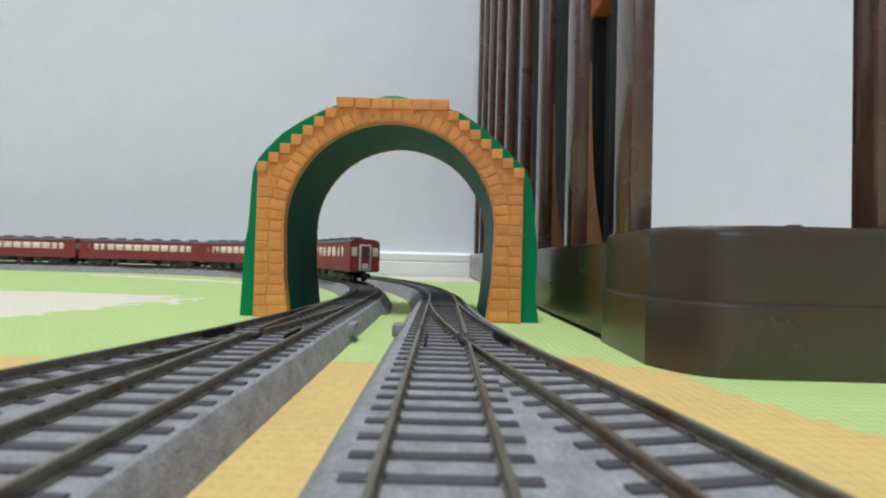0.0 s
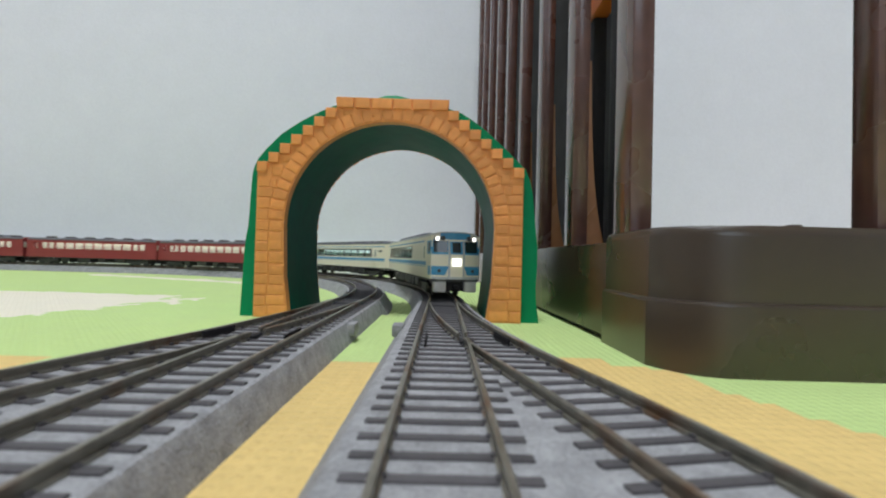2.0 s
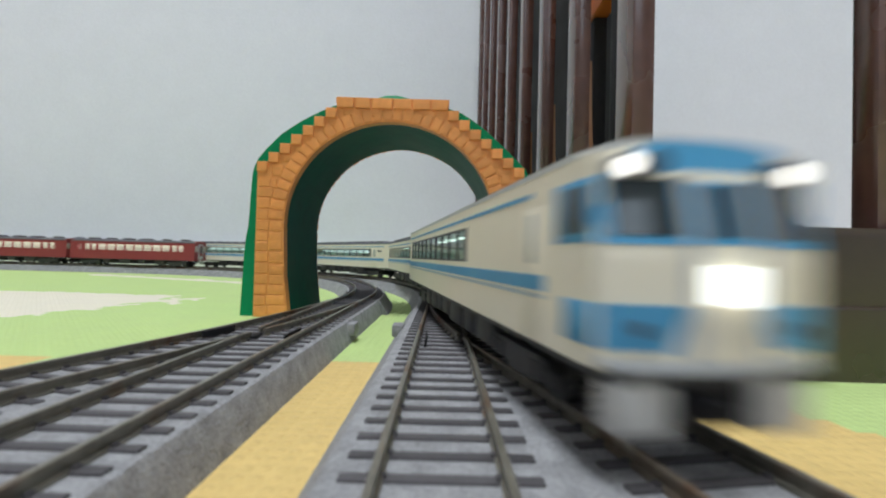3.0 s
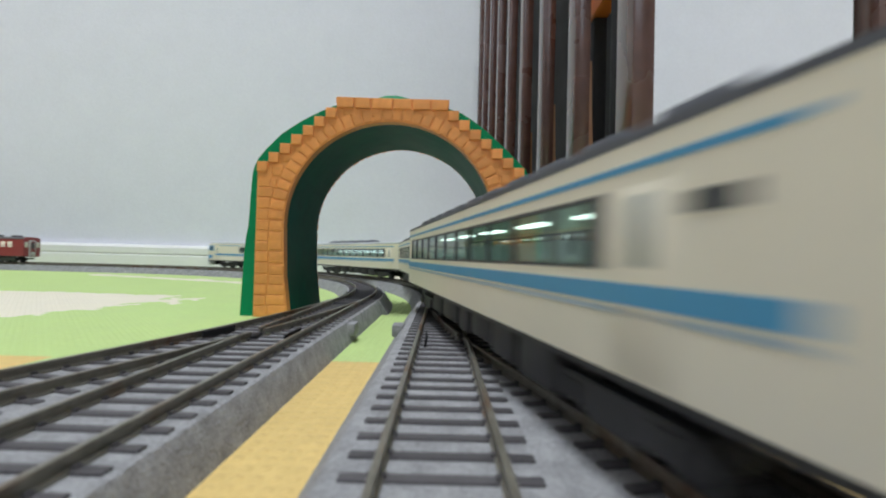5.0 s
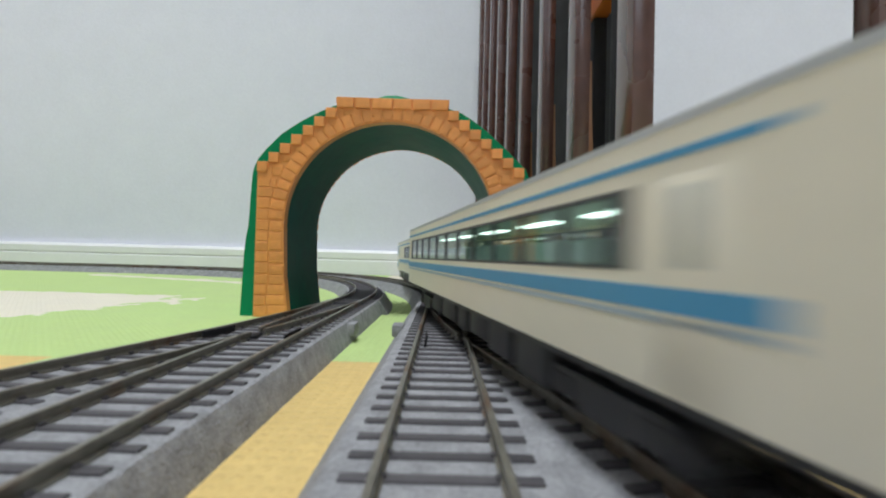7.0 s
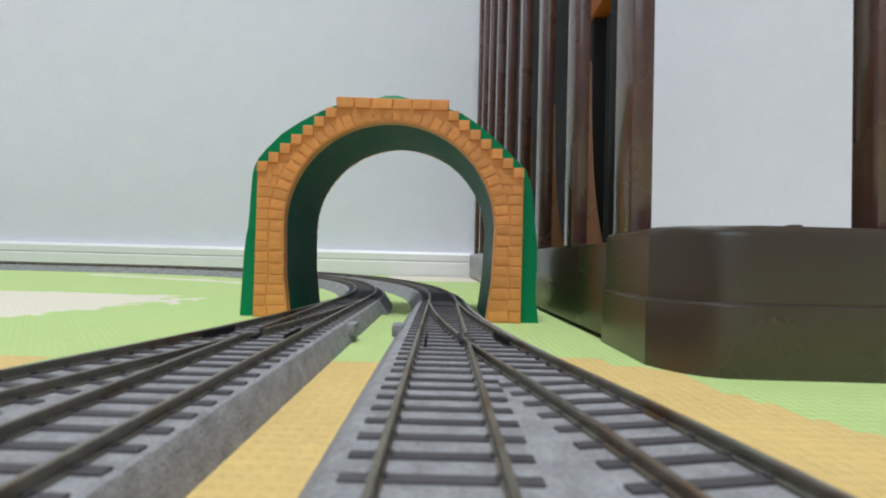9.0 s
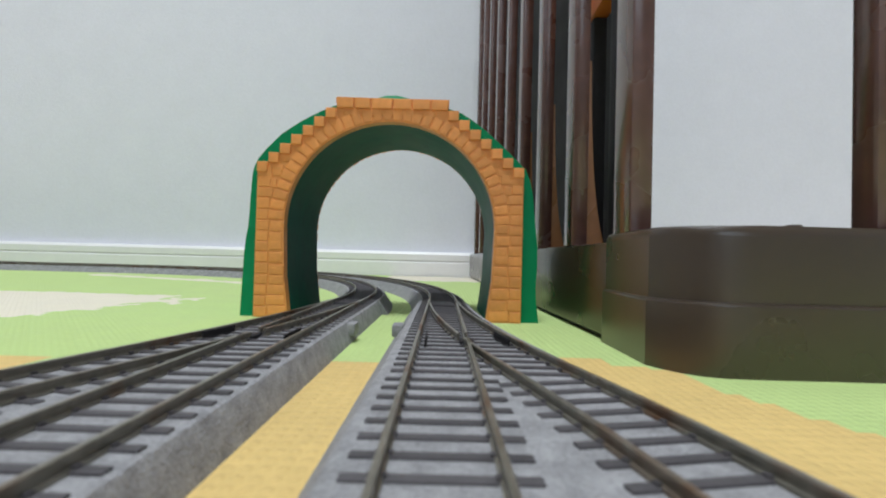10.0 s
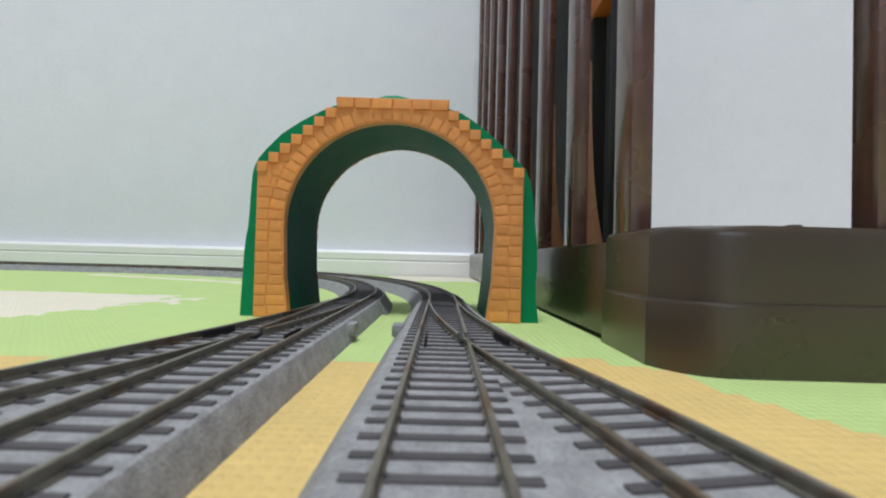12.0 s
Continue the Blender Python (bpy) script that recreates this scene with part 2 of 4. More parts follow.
def rail(parent, s0, s1, side, inner=False, branch=True, step=8.0, first=0.0):
    """A rail, and the spike heads that hold it at every sleeper."""
    bm = bmesh.new()
    sweep(bm, stations(s0, s1, step, inner, branch), [(u + side * 4.95, z) for u, z in RAIL_PROFILE])
    ob = part("rail", bm, RAIL, parent)
    low, high = min(s0, s1), max(s0, s1)
    s = first + PITCH / 2 + PITCH * math.ceil((low - first - PITCH / 2) / PITCH)
    while s < high:
        x, y, a = line(s, inner, branch)
        if -20 < y < 330:
            chair = new("rail_chair", CHAIR_MESH)
            chair.parent = ob
            chair.matrix_basis = at(x, y, 0, math.degrees(a)) @ at(side * 4.95, 0, 0)
        s += PITCH
    return ob


def sleepers(parent, places, mesh):
    for x, y, a, scale in places:
        ob = new("sleeper", mesh)
        ob.parent = parent
        ob.matrix_basis = at(x, y, 0, math.degrees(a)) @ Matrix.Diagonal((scale, 1, 1, 1))


def sleeper_mesh():
    bm = boxed(-7.95, 7.95, -0.68, 0.68, 4.5, 5.66, bevel=0.12)
    ob = part("sleeper", bm, SLEEPER)
    me = ob.data
    bpy.data.objects.remove(ob)
    return me


# ---- room ----
def room():
    floor = part("floor", boxed(-3000, 2200, -3200, 700, -60, -10), FLOOR, kind="structure")
    tagged(floor, "brown wooden floor under the play mat", "floor")
    wall = part("wall_north", boxed(-3000, 2200, 575, 675, -60, 2400), WALL, kind="structure")
    tagged(wall, "white papered wall behind the layout", "wall")
    for name, b in (("wall_east", (2200, 2300, -3200, 675, -60, 2400)), ("wall_west", (-3100, -3000, -3200, 675, -60, 2400)),
                    ("wall_south", (-3000, 2200, -3300, -3200, -60, 2400))):
        tagged(part(name, boxed(*b), WALL, kind="structure"), "plain white papered wall of the room", "wall")
    tagged(part("ceiling", boxed(-3100, 2300, -3300, 675, 2400, 2500), CEILING, kind="structure"), "plain white ceiling", "ceiling")
    bm = bmesh.new()
    prism(bm, [(575, -10), (563, -10), (563, 16.2), (564, 17.2), (565.2, 17.2), (565.2, 18.2), (563.5, 19), (563.5, 26.0), (566, 29.0), (575, 29.3)],
          "x", -3000, 2200)
    tagged(part("baseboard", bm, TRIM, kind="structure"), "white vinyl baseboard with a grooved top edge", "baseboard")


def colour_of_mat(x, y):
    """0 green, 1 yellow, 2 cream: the printed blotches of the mat, with ragged edges."""
    w = 6 * noise.noise((x / 26, y / 30, 3.1)) + 8 * noise.noise((x / 6, y / 9, 7.7))
    if x < -60:
        if 148 + 1.6 * w + 0.28 * (x + 150) < y < 239 + 0.5 * w and x < -122 + 2.6 * w - 0.12 * (238 - y):
            return 2
        if abs(y - 382 + 0.38 * (x + 222)) < 9 + w and -310 < x < -140 + 2 * w:
            return 2
        if y < 97 + 0.5 * w and x < -79:
            return 1
        return 0
    if x < 10:
        return 1 if y < 101 else (2 if y > 445 + w else 0)
    if y > 452 + w:
        return 2
    if y > 111 or (x > 38 and y > 101.5 + 0.25 * w):
        return 0
    if x > 50.5 + 0.2 * w and y > 84 - 2.25 * (x - 51) + 0.9 * w:
        return 0
    return 1


def mat():
    """One foam sheet in cells of its weave, each cell of one of three colours."""
    bm = bmesh.new()
    xs = list(np.arange(-1500, -650, 43)) + list(np.arange(-640, 240.1, 2.5)) + list(np.arange(280, 1201, 46))
    ys = list(np.arange(-900, 10, 45)) + list(np.arange(20, 560.1, 2.5))
    grid = [[bm.verts.new((x, y, 0)) for x in xs] for y in ys]
    for j in range(len(ys) - 1):
        for i in range(len(xs) - 1):
            fa = bm.faces.new((grid[j][i], grid[j][i + 1], grid[j + 1][i + 1], grid[j + 1][i]))
            x, y = (xs[i] + xs[i + 1]) / 2, (ys[j] + ys[j + 1]) / 2
            if -640 < x < 240 and y > 20:
                fa.material_index = colour_of_mat(x, y)
            else:
                w = noise.noise((x / 170, y / 170, 5.5))
                fa.material_index = 2 if w > -0.12 else (1 if w > -0.3 else 0)
    box(bm, -1500, 1200, -900, 560, -10, -0.6)
    ob = part("play_mat", bm, [GREEN_MAT, YELLOW_MAT, CREAM_MAT], kind="structure", smooth=False)
    tagged(ob, "textured foam play mat printed in lime green, straw yellow and cream", "play mat")


room()
mat()


# ---- railway track ----
SLEEPER_MESH = sleeper_mesh()


def plain_track(name, label, s0, s1, inner, branch, profile=None):
    t = thing(name, label, "track", group="pieces of model railway track")
    bm = bmesh.new()
    sweep(bm, stations(s0, s1, 10, inner, branch), profile or BED_PROFILE)
    part("roadbed", bm, BALLAST, t, "speckled grey plastic ballast")
    rail(t, s0, s1, -1, inner, branch, first=min(s0, s1)), rail(t, s0, s1, 1, inner, branch, first=min(s0, s1))
    places = [line(s, inner, branch) for s in np.arange(min(s0, s1) + PITCH / 2, max(s0, s1), PITCH)]
    sleepers(t, [(*p, 1.0) for p in places], SLEEPER_MESH)
    return t


END = R_TURN * TURN - FORK
STRAIGHT = R_TURN * math.sin(TURN) - FORK


def wide_bed(y, inner):
    """How much wider the turnout's bed is on its outer side, beside the points."""
    k = max(0.0, min(1.0, (y - 55) / 35))
    return 1.5 * k if inner else 0.5 * k


def turnout(inner):
    """Point with a straight and a curved leg; the inner line's is its mirror image."""
    side, x0 = (-1, -GAP + 0.15) if inner else (1, 0.35)
    t = thing("turnout", "grey ballasted model railway turnout set for the curved leg" if not inner else
              "grey ballasted model railway turnout beside its mirror twin", "turnout", group="turnouts")
    end = END
    legs = stations(0, end + 7, 8, inner, True)
    # roadbed: one slab between the straight edge and the curved edge
    bm = bmesh.new()
    rings = []
    for x, y, a in legs:
        outer = x + side * (9.0 + wide_bed(y, inner))
        if inner:
            inset = 0.35 if y < JOINT - STRAIGHT else 0.0
            edge = [(x0 + u - inset, max(0, z - 0.4 * inset)) for u, z in reversed(SHOULDER)]
        else:
            inset = 0.35 if y < JOINT - STRAIGHT else 0.0
            edge = [(x0 - 13.25 + inset, 0), (x0 - 10.0 + inset, BED_TOP - 0.9 - inset), (x0 - 9.4, BED_TOP - 0.3 - inset), (x0 - 8.6, BED_TOP - 0.07 - 0.4 * inset)]
        edge += [(outer, BED_TOP - 0.07), (outer + side * 2.5, 0)]
        rings.append([bm.verts.new((u, y, z)) for u, z in edge])
    m = len(rings[0])
    for r0, r1 in zip(rings, rings[1:]):
        for i in range(m):
            bm.faces.new((r0[i], r0[(i + 1) % m], r1[(i + 1) % m], r1[i]))
    bm.faces.new(rings[0]), bm.faces.new(rings[-1])
    part("roadbed", bm, BALLAST, t, "speckled grey plastic ballast")
    # stock rails, then blades and closure rails with the gap at the frog
    y_end = JOINT - STRAIGHT
    rail(t, 0, JOINT - y_end, -side, inner, False), rail(t, 0, end, side, inner, True)
    frog = 88.0
    rail(t, 18, frog - 4, -side, inner, True), rail(t, 18, frog - 5, side, inner, False)
    rail(t, frog + 1, end, -side, inner, True), rail(t, frog + 1, JOINT - y_end, side, inner, False)
    for straight_leg, u in ((True, -side * 3.3), (False, side * 3.3)):
        bm = bmesh.new()
        sweep(bm, stations(frog - 6, frog + 4, 5, inner, not straight_leg), [(u + p * 0.5, z) for p, z in RAIL_PROFILE])
        part("check_rail", bm, BLACK, t, "black check rail")
    bm = bmesh.new()
    box(bm, x0 + side * 4.95 - 1.5, x0 + side * 4.95 + 1.5, JOINT - frog - 2, JOINT - frog + 3, 5.3, 6.3, bevel=0.3)
    part("frog", bm, BLACK, t, "black plastic frog")
    bm = boxed(x0 - side * 6, x0 + side * 6, JOINT - 19, JOINT - 17.4, 5.3, 6.0, bevel=0.3)
    part("tie_bar", bm, BLACK, t)
    # sleepers grow with the fork
    places = []
    y = JOINT - PITCH / 2
    while y > y_end:
        a = math.asin((JOINT + FORK - y) / R_TURN)
        reach = R_TURN * (1 - math.cos(a))
        reach += wide_bed(y, inner)
        places.append((x0 + side * reach / 2, y, 0.0, (16.4 + reach) / 16.4))
        y -= PITCH
    sleepers(t, places, SLEEPER_MESH)
    # feed box on the roadbed's side
    bx = x0 + (9.6 if inner else -11.6)
    bm = boxed(bx - 1.4, bx + 1.4, 121, 127, 1.9, 4.9, bevel=0.3)
    part("feed_box", bm, BALLAST, t)
    return t


turnout(False)
turnout(True)
for inner in (False, True):
    plain_track("straight_track", "straight grey ballasted model railway track on the play mat", STRAIGHT, STRAIGHT + 125, inner, False, [(-13.2, 0), (-12.2, BED_TOP)] + SHOULDER if inner else
                [(-13.2, 0), (-10.0, BED_TOP - 0.8), (-9.4, BED_TOP - 0.25), (-8.6, BED_TOP), (12.2, BED_TOP), (13.2, 0)])
    plain_track("branch_track", "curved grey ballasted model railway track leaving the turnout", END, END + 150, inner, True, [(-12.6, 0), (-8.9, BED_TOP - 0.04), (12.2, BED_TOP - 0.04), (13.2, 0)] if inner else
                [(-13.2, 0), (-12.2, BED_TOP - 0.04), (8.9, BED_TOP - 0.04), (12.6, 0)])
    plain_track("curved_track", "long curved grey ballasted model railway track passing the tunnel", 0, -(R_OUT - (GAP if inner else 0)) * math.pi / 2, inner, True)
    plain_track("far_track", "straight grey model railway track along the baseboard", -(R_OUT - (GAP if inner else 0)) * math.pi / 2, -1150, inner, True)


# ---- toy tunnel ----
def arch(width, top, foot, n=40, base=0.0):
    """Half-round horseshoe from the left foot over the crown to the right foot: (x, z)."""
    pts = []
    r = width / 2
    zc = top - r
    for i in range(n + 1):
        a = math.pi - math.pi * i / n
        pts.append((r * math.cos(a), zc + r * math.sin(a)))
    left = [(-foot / 2, base), (-(foot + 0.75 * (width - foot)) / 2, zc * 0.45)]
    return left + pts + [(-x, z) for x, z in reversed(left)]


def tunnel():
    t = thing("toy_tunnel", "toy tunnel with orange brick portal under a green hill", "toy tunnel", at(-19.3, 166, 0))
    # hill shell
    bm = bmesh.new()
    def hill(k, d):
        w, c = 0.9 * math.sin(k * 3.1), 7.5 * math.sin(k * math.pi)
        out = [(-52.8 - w, 0), (-52.4 - w, 12), (-51.9 - w, 26), (-50.7 - w, 33), (-50.4 - w, 42), (-50.0, 50.5), (-48.9, 55.6), (-44.5, 61), (-39.5, 66.1), (-33.5, 70.2), (-27.5, 73.6), (-20, 77), (-12, 78.6 + 0.3 * c), (-5, 79.0 + c), (3, 79.2 + c), (9, 78.8 + 0.3 * c),
               (15, 78), (24.5, 75.0), (31.6, 70.6), (41.9, 61.5), (49.2, 54.2), (51.0 + w, 47), (52.3 + w, 35), (53.5 + w, 24), (52.7 + w, 10.6), (54.1 + w, 0)]
        hole = arch(75 + 2.5, 70.6 + 0.9, 72.5)
        return out, hole
    rings = []
    for k in np.linspace(0, 1, 7):
        out, hole = hill(k, 0)
        m = len(hole)
        dense = []
        for i in range(m):
            f = i / (m - 1) * (len(out) - 1)
            j = min(int(f), len(out) - 2)
            dense.append(tuple(out[j][c] + (out[j + 1][c] - out[j][c]) * (f - j) for c in (0, 1)))
        y = 2.4 + k * 43
        rings.append(([bm.verts.new((x, y, z)) for x, z in dense], [bm.verts.new((x, y, z)) for x, z in hole]))
    for (o0, h0), (o1, h1) in zip(rings, rings[1:]):
        for i in range(len(o0) - 1):
            bm.faces.new((o0[i], o0[i + 1], o1[i + 1], o1[i]))
            bm.faces.new((h0[i], h1[i], h1[i + 1], h0[i + 1]))
    for o, h in (rings[0], rings[-1]):
        for i in range(len(o) - 1):
            bm.faces.new((o[i], h[i], h[i + 1], o[i + 1]))
    for i in (0, -1):
        for (o0, h0), (o1, h1) in zip(rings, rings[1:]):
            bm.faces.new((o0[i], o1[i], h1[i], h0[i]))
    part("hill", bm, GREEN, t, "smooth green plastic hill")
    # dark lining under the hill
    # inner shell added under the hill, with the tunnel's shade put into its colour
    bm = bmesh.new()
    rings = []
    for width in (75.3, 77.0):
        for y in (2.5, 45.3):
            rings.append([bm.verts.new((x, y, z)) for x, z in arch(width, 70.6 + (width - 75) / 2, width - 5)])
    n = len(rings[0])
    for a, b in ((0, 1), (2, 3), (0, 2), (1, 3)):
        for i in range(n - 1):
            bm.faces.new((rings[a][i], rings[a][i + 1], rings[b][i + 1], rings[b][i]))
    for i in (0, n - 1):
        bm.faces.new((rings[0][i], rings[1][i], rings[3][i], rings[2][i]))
    part("lining", bm, HILL_SHADE, t, "inner wall of the hill, shade in its dark teal colour")
    for y0, y1 in ((0, 4.2), (45.4, 47.8)):
        portal(t, y0, y1, y0 == 0)


def portal(t, y0, y1, front):
    p = part("portal", portal_slab(y0 + 0.6, y1, 75 if front else 77), ORANGE, t, "orange brick portal moulded in plastic")
    if front:
        bricks(p, y0)
    else:
        rough_ring(p, y0)


def outline_left():
    """Stepped outer edge, from the left foot to the crown."""
    pts, x, z = [(-47.4, 0)], -47.4, 55.2
    for i in range(7):
        pts += [(x, z), (x + 3.95, z)]
        x, z = x + 3.95, z + 3.3
    return pts + [(-20.2, z - 1), (-20.2, 79.0)]


def resample(pts, marks):
    total = [0]
    for a, b in zip(pts, pts[1:]):
        total.append(total[-1] + math.dist(a, b))
    out = []
    for k in marks:
        s = k * total[-1]
        j = max(i for i in range(len(pts) - 1) if total[i] <= s + 1e-9)
        f = (s - total[j]) / max(1e-9, total[j + 1] - total[j])
        out.append(tuple(pts[j][c] + (pts[j + 1][c] - pts[j][c]) * f for c in (0, 1)))
    return out


def marks_of(pts):
    total = [0]
    for a, b in zip(pts, pts[1:]):
        total.append(total[-1] + math.dist(a, b))
    return [v / total[-1] for v in total]


def portal_slab(y0, y1, width):
    bm = bmesh.new()
    hole, left = arch(width, 70.6 + (width - 75) / 2, width - 5), outline_left()
    out = left + [(-x, z) for x, z in reversed(left)]
    marks = sorted(set(round(v, 5) for v in marks_of(hole) + marks_of(out)))
    out, ins = resample(out, marks), resample(hole, marks)
    vs = [[bm.verts.new((x, y, z)) for x, z in ring] for y in (y0, y1) for ring in (out, ins)]
    m = len(marks)
    for i in range(m - 1):
        for a, b in ((0, 1), (2, 3), (0, 2), (1, 3)):
            bm.faces.new((vs[a][i], vs[a][i + 1], vs[b][i + 1], vs[b][i]))
    for i in (0, m - 1):
        bm.faces.new((vs[0][i], vs[1][i], vs[3][i], vs[2][i]))
    return bm


def brick_at(p, corners, y, proud):
    """A pillow-edged brick face from four corners (x, z), a little proud of the slab."""
    bm = bmesh.new()
    cx, cz = sum(c[0] for c in corners) / 4, sum(c[1] for c in corners) / 4
    j = [noise.noise((cx, cz, k * 3.7)) * 0.15 for k in range(4)]
    base = [(cx + (x - cx) * 0.94 + j[k], cz + (z - cz) * 0.91) for k, (x, z) in enumerate(corners)]
    rings = []
    for shrink, d in ((0.0, 0.7), (0.0, 0.12 - proud), (0.16, -proud), (0.5, -proud - 0.03)):
        ring = []
        for x, z in base:
            dx, dz = x - cx, z - cz
            l = max(1e-6, math.hypot(dx, dz))
            ring.append(bm.verts.new((x - dx / l * shrink, y + 0.6 + d, z - dz / l * shrink)))
        rings.append(ring)
    for r0, r1 in zip(rings, rings[1:]):
        for i in range(4):
            bm.faces.new((r0[i], r0[(i + 1) % 4], r1[(i + 1) % 4], r1[i]))
    bm.faces.new(rings[-1])
    part("brick", bm, ORANGE, p)


def rough_ring(p, y):
    """The uneven inner edge of the rear portal's ring stones."""
    rnd, zc = random.Random(9), 70.6 + 1.0 - 38.5
    for i in range(34):
        a, b = math.pi * i / 34 + 0.008, math.pi * (i + 1) / 34 - 0.008
        r0, r1 = 38.1 - rnd.uniform(0.0, 0.35), 41.0
        bm = bmesh.new()
        prism(bm, [(r * math.cos(t), zc + r * math.sin(t)) for r, t in ((r0, a), (r1, a), (r1, b), (r0, b))], "y", y - 0.05, y + 2.2)
        part("brick", bm, ORANGE, p)
    for side in (-1, 1):
        for i in range(8):
            z, bm = 0.5 + 4.0 * i, bmesh.new()
            k = 36.1 + 2.0 * min(1.0, (z + 2) / 17) - rnd.uniform(0.1, 0.5)
            box(bm, side * k, side * (k + 2.0), y - 0.05, y + 2.2, z, z + 3.7, bevel=0.2)
            part("brick", bm, ORANGE, p)


def bricks(p, y):
    rnd = random.Random(4)
    r0, r1, zc = 37.8, 42.8, 70.6 - 37.5
    # ring stones
    n = 34
    a0, a1 = radians(2), radians(178)
    for i in range(n):
        a, b = a0 + (a1 - a0) * i / n, a0 + (a1 - a0) * (i + 1) / n
        a, b = a + 0.006, b - 0.006
        ro = r1 + rnd.uniform(-0.3, 0.3)
        brick_at(p, [(r0 * math.cos(a), zc + r0 * math.sin(a)), (ro * math.cos(a), zc + ro * math.sin(a)),
                     (ro * math.cos(b), zc + ro * math.sin(b)), (r0 * math.cos(b), zc + r0 * math.sin(b))], y, 0.3)
    for side in (-1, 1):
        # two columns of the leg
        z, row = 0.2, 0
        while z < 53:
            h = rnd.uniform(3.5, 4.1)
            zm = z + h / 2
            foot = 35.2 + 2.4 * min(1, zm / 26)
            split = 42.6 + rnd.uniform(-0.5, 0.5)
            inner_edge = foot + 0.3 if zm < zc + 1 else math.sqrt(max(0, r1 ** 2 - (zm - zc) ** 2)) + 0.4
            lag = rnd.uniform(-0.6, 0.6)
            if inner_edge < split - 1.5:
                brick_at(p, [(side * inner_edge, z + lag), (side * split, z + lag), (side * split, z + h - 0.2 + lag), (side * inner_edge, z + h - 0.2 + lag)], y, 0.25)
                brick_at(p, [(side * (split + 0.25), z), (side * 47.2, z), (side * 47.2, z + h - 0.2), (side * (split + 0.25), z + h - 0.2)], y, 0.25)
            else:
                lo = min(max(inner_edge, 30), 46)
                brick_at(p, [(side * lo, z), (side * 47.2, z), (side * 47.2, z + h - 0.2), (side * lo, z + h - 0.2)], y, 0.25)
            z, row = z + h, row + 1
        # stepped coping, an upper and a lower stone on each step
        x, z = 47.5, 55.3
        for i in range(7):
            brick_at(p, [(side * x, z - 3.9), (side * (x - 3.9), z - 3.9), (side * (x - 3.9), z), (side * x, z)], y, 0.9)
            xi = x - 3.9
            brick_at(p, [(side * (x - 1), z - 6.6), (side * (xi - 1.5), z - 6.6), (side * (xi - 1.5), z - 4.2), (side * (x - 1), z - 4.2)], y, 0.2)
            x, z = x - 3.95, z + 3.3
    # coping over the crown
    edges = [-20.1, -13.6, -7.6, 0.2, 7.0, 13.8, 20.1]
    for a, b in zip(edges, edges[1:]):
        brick_at(p, [(a + 0.15, 74.9), (b - 0.15, 74.9), (b - 0.15, 79.0 - 0.012 * (a + 20)), (a + 0.15, 79.1 - 0.012 * (a + 20))], y, 0.9)
        brick_at(p, [(a + 2.5, 76.6 - 4.2), (b + 2.0, 76.6 - 4.2), (b + 2.0, 74.6), (a + 2.5, 74.6)], y, 0.2) if b < 20 else None


tunnel()


# ---- slatted fence ----
def rounded(x0, x1, y0, y1, r, n=6):
    pts = []
    for cx, cy, a0 in ((x0 + r, y0 + r, 180), (x1 - r, y0 + r, 270), (x1 - r, y1 - r, 0), (x0 + r, y1 - r, 90)):
        for i in range(n + 1):
            a = radians(a0 + 90 * i / n)
            pts.append((cx + r * math.cos(a), cy + r * math.sin(a)))
    return pts


def flared(x0, x1, y0, y1, z0, z1, flare):
    """An upright that widens into its foot."""
    bm = bmesh.new()
    rings = []
    for k in range(13):
        f = k / 12
        z = z0 + (z1 - z0) * f
        w = flare * math.exp(-f * 3)
        rings.append([bm.verts.new((x, y, z)) for x, y in ((x0, y0), (x1 + w, y0), (x1 + w, y1), (x0, y1))])
    for r0, r1 in zip(rings, rings[1:]):
        for i in range(4):
            bm.faces.new((r0[i], r0[(i + 1) % 4], r1[(i + 1) % 4], r1[i]))
    bm.faces.new(rings[0]), bm.faces.new(rings[-1])
    return bm


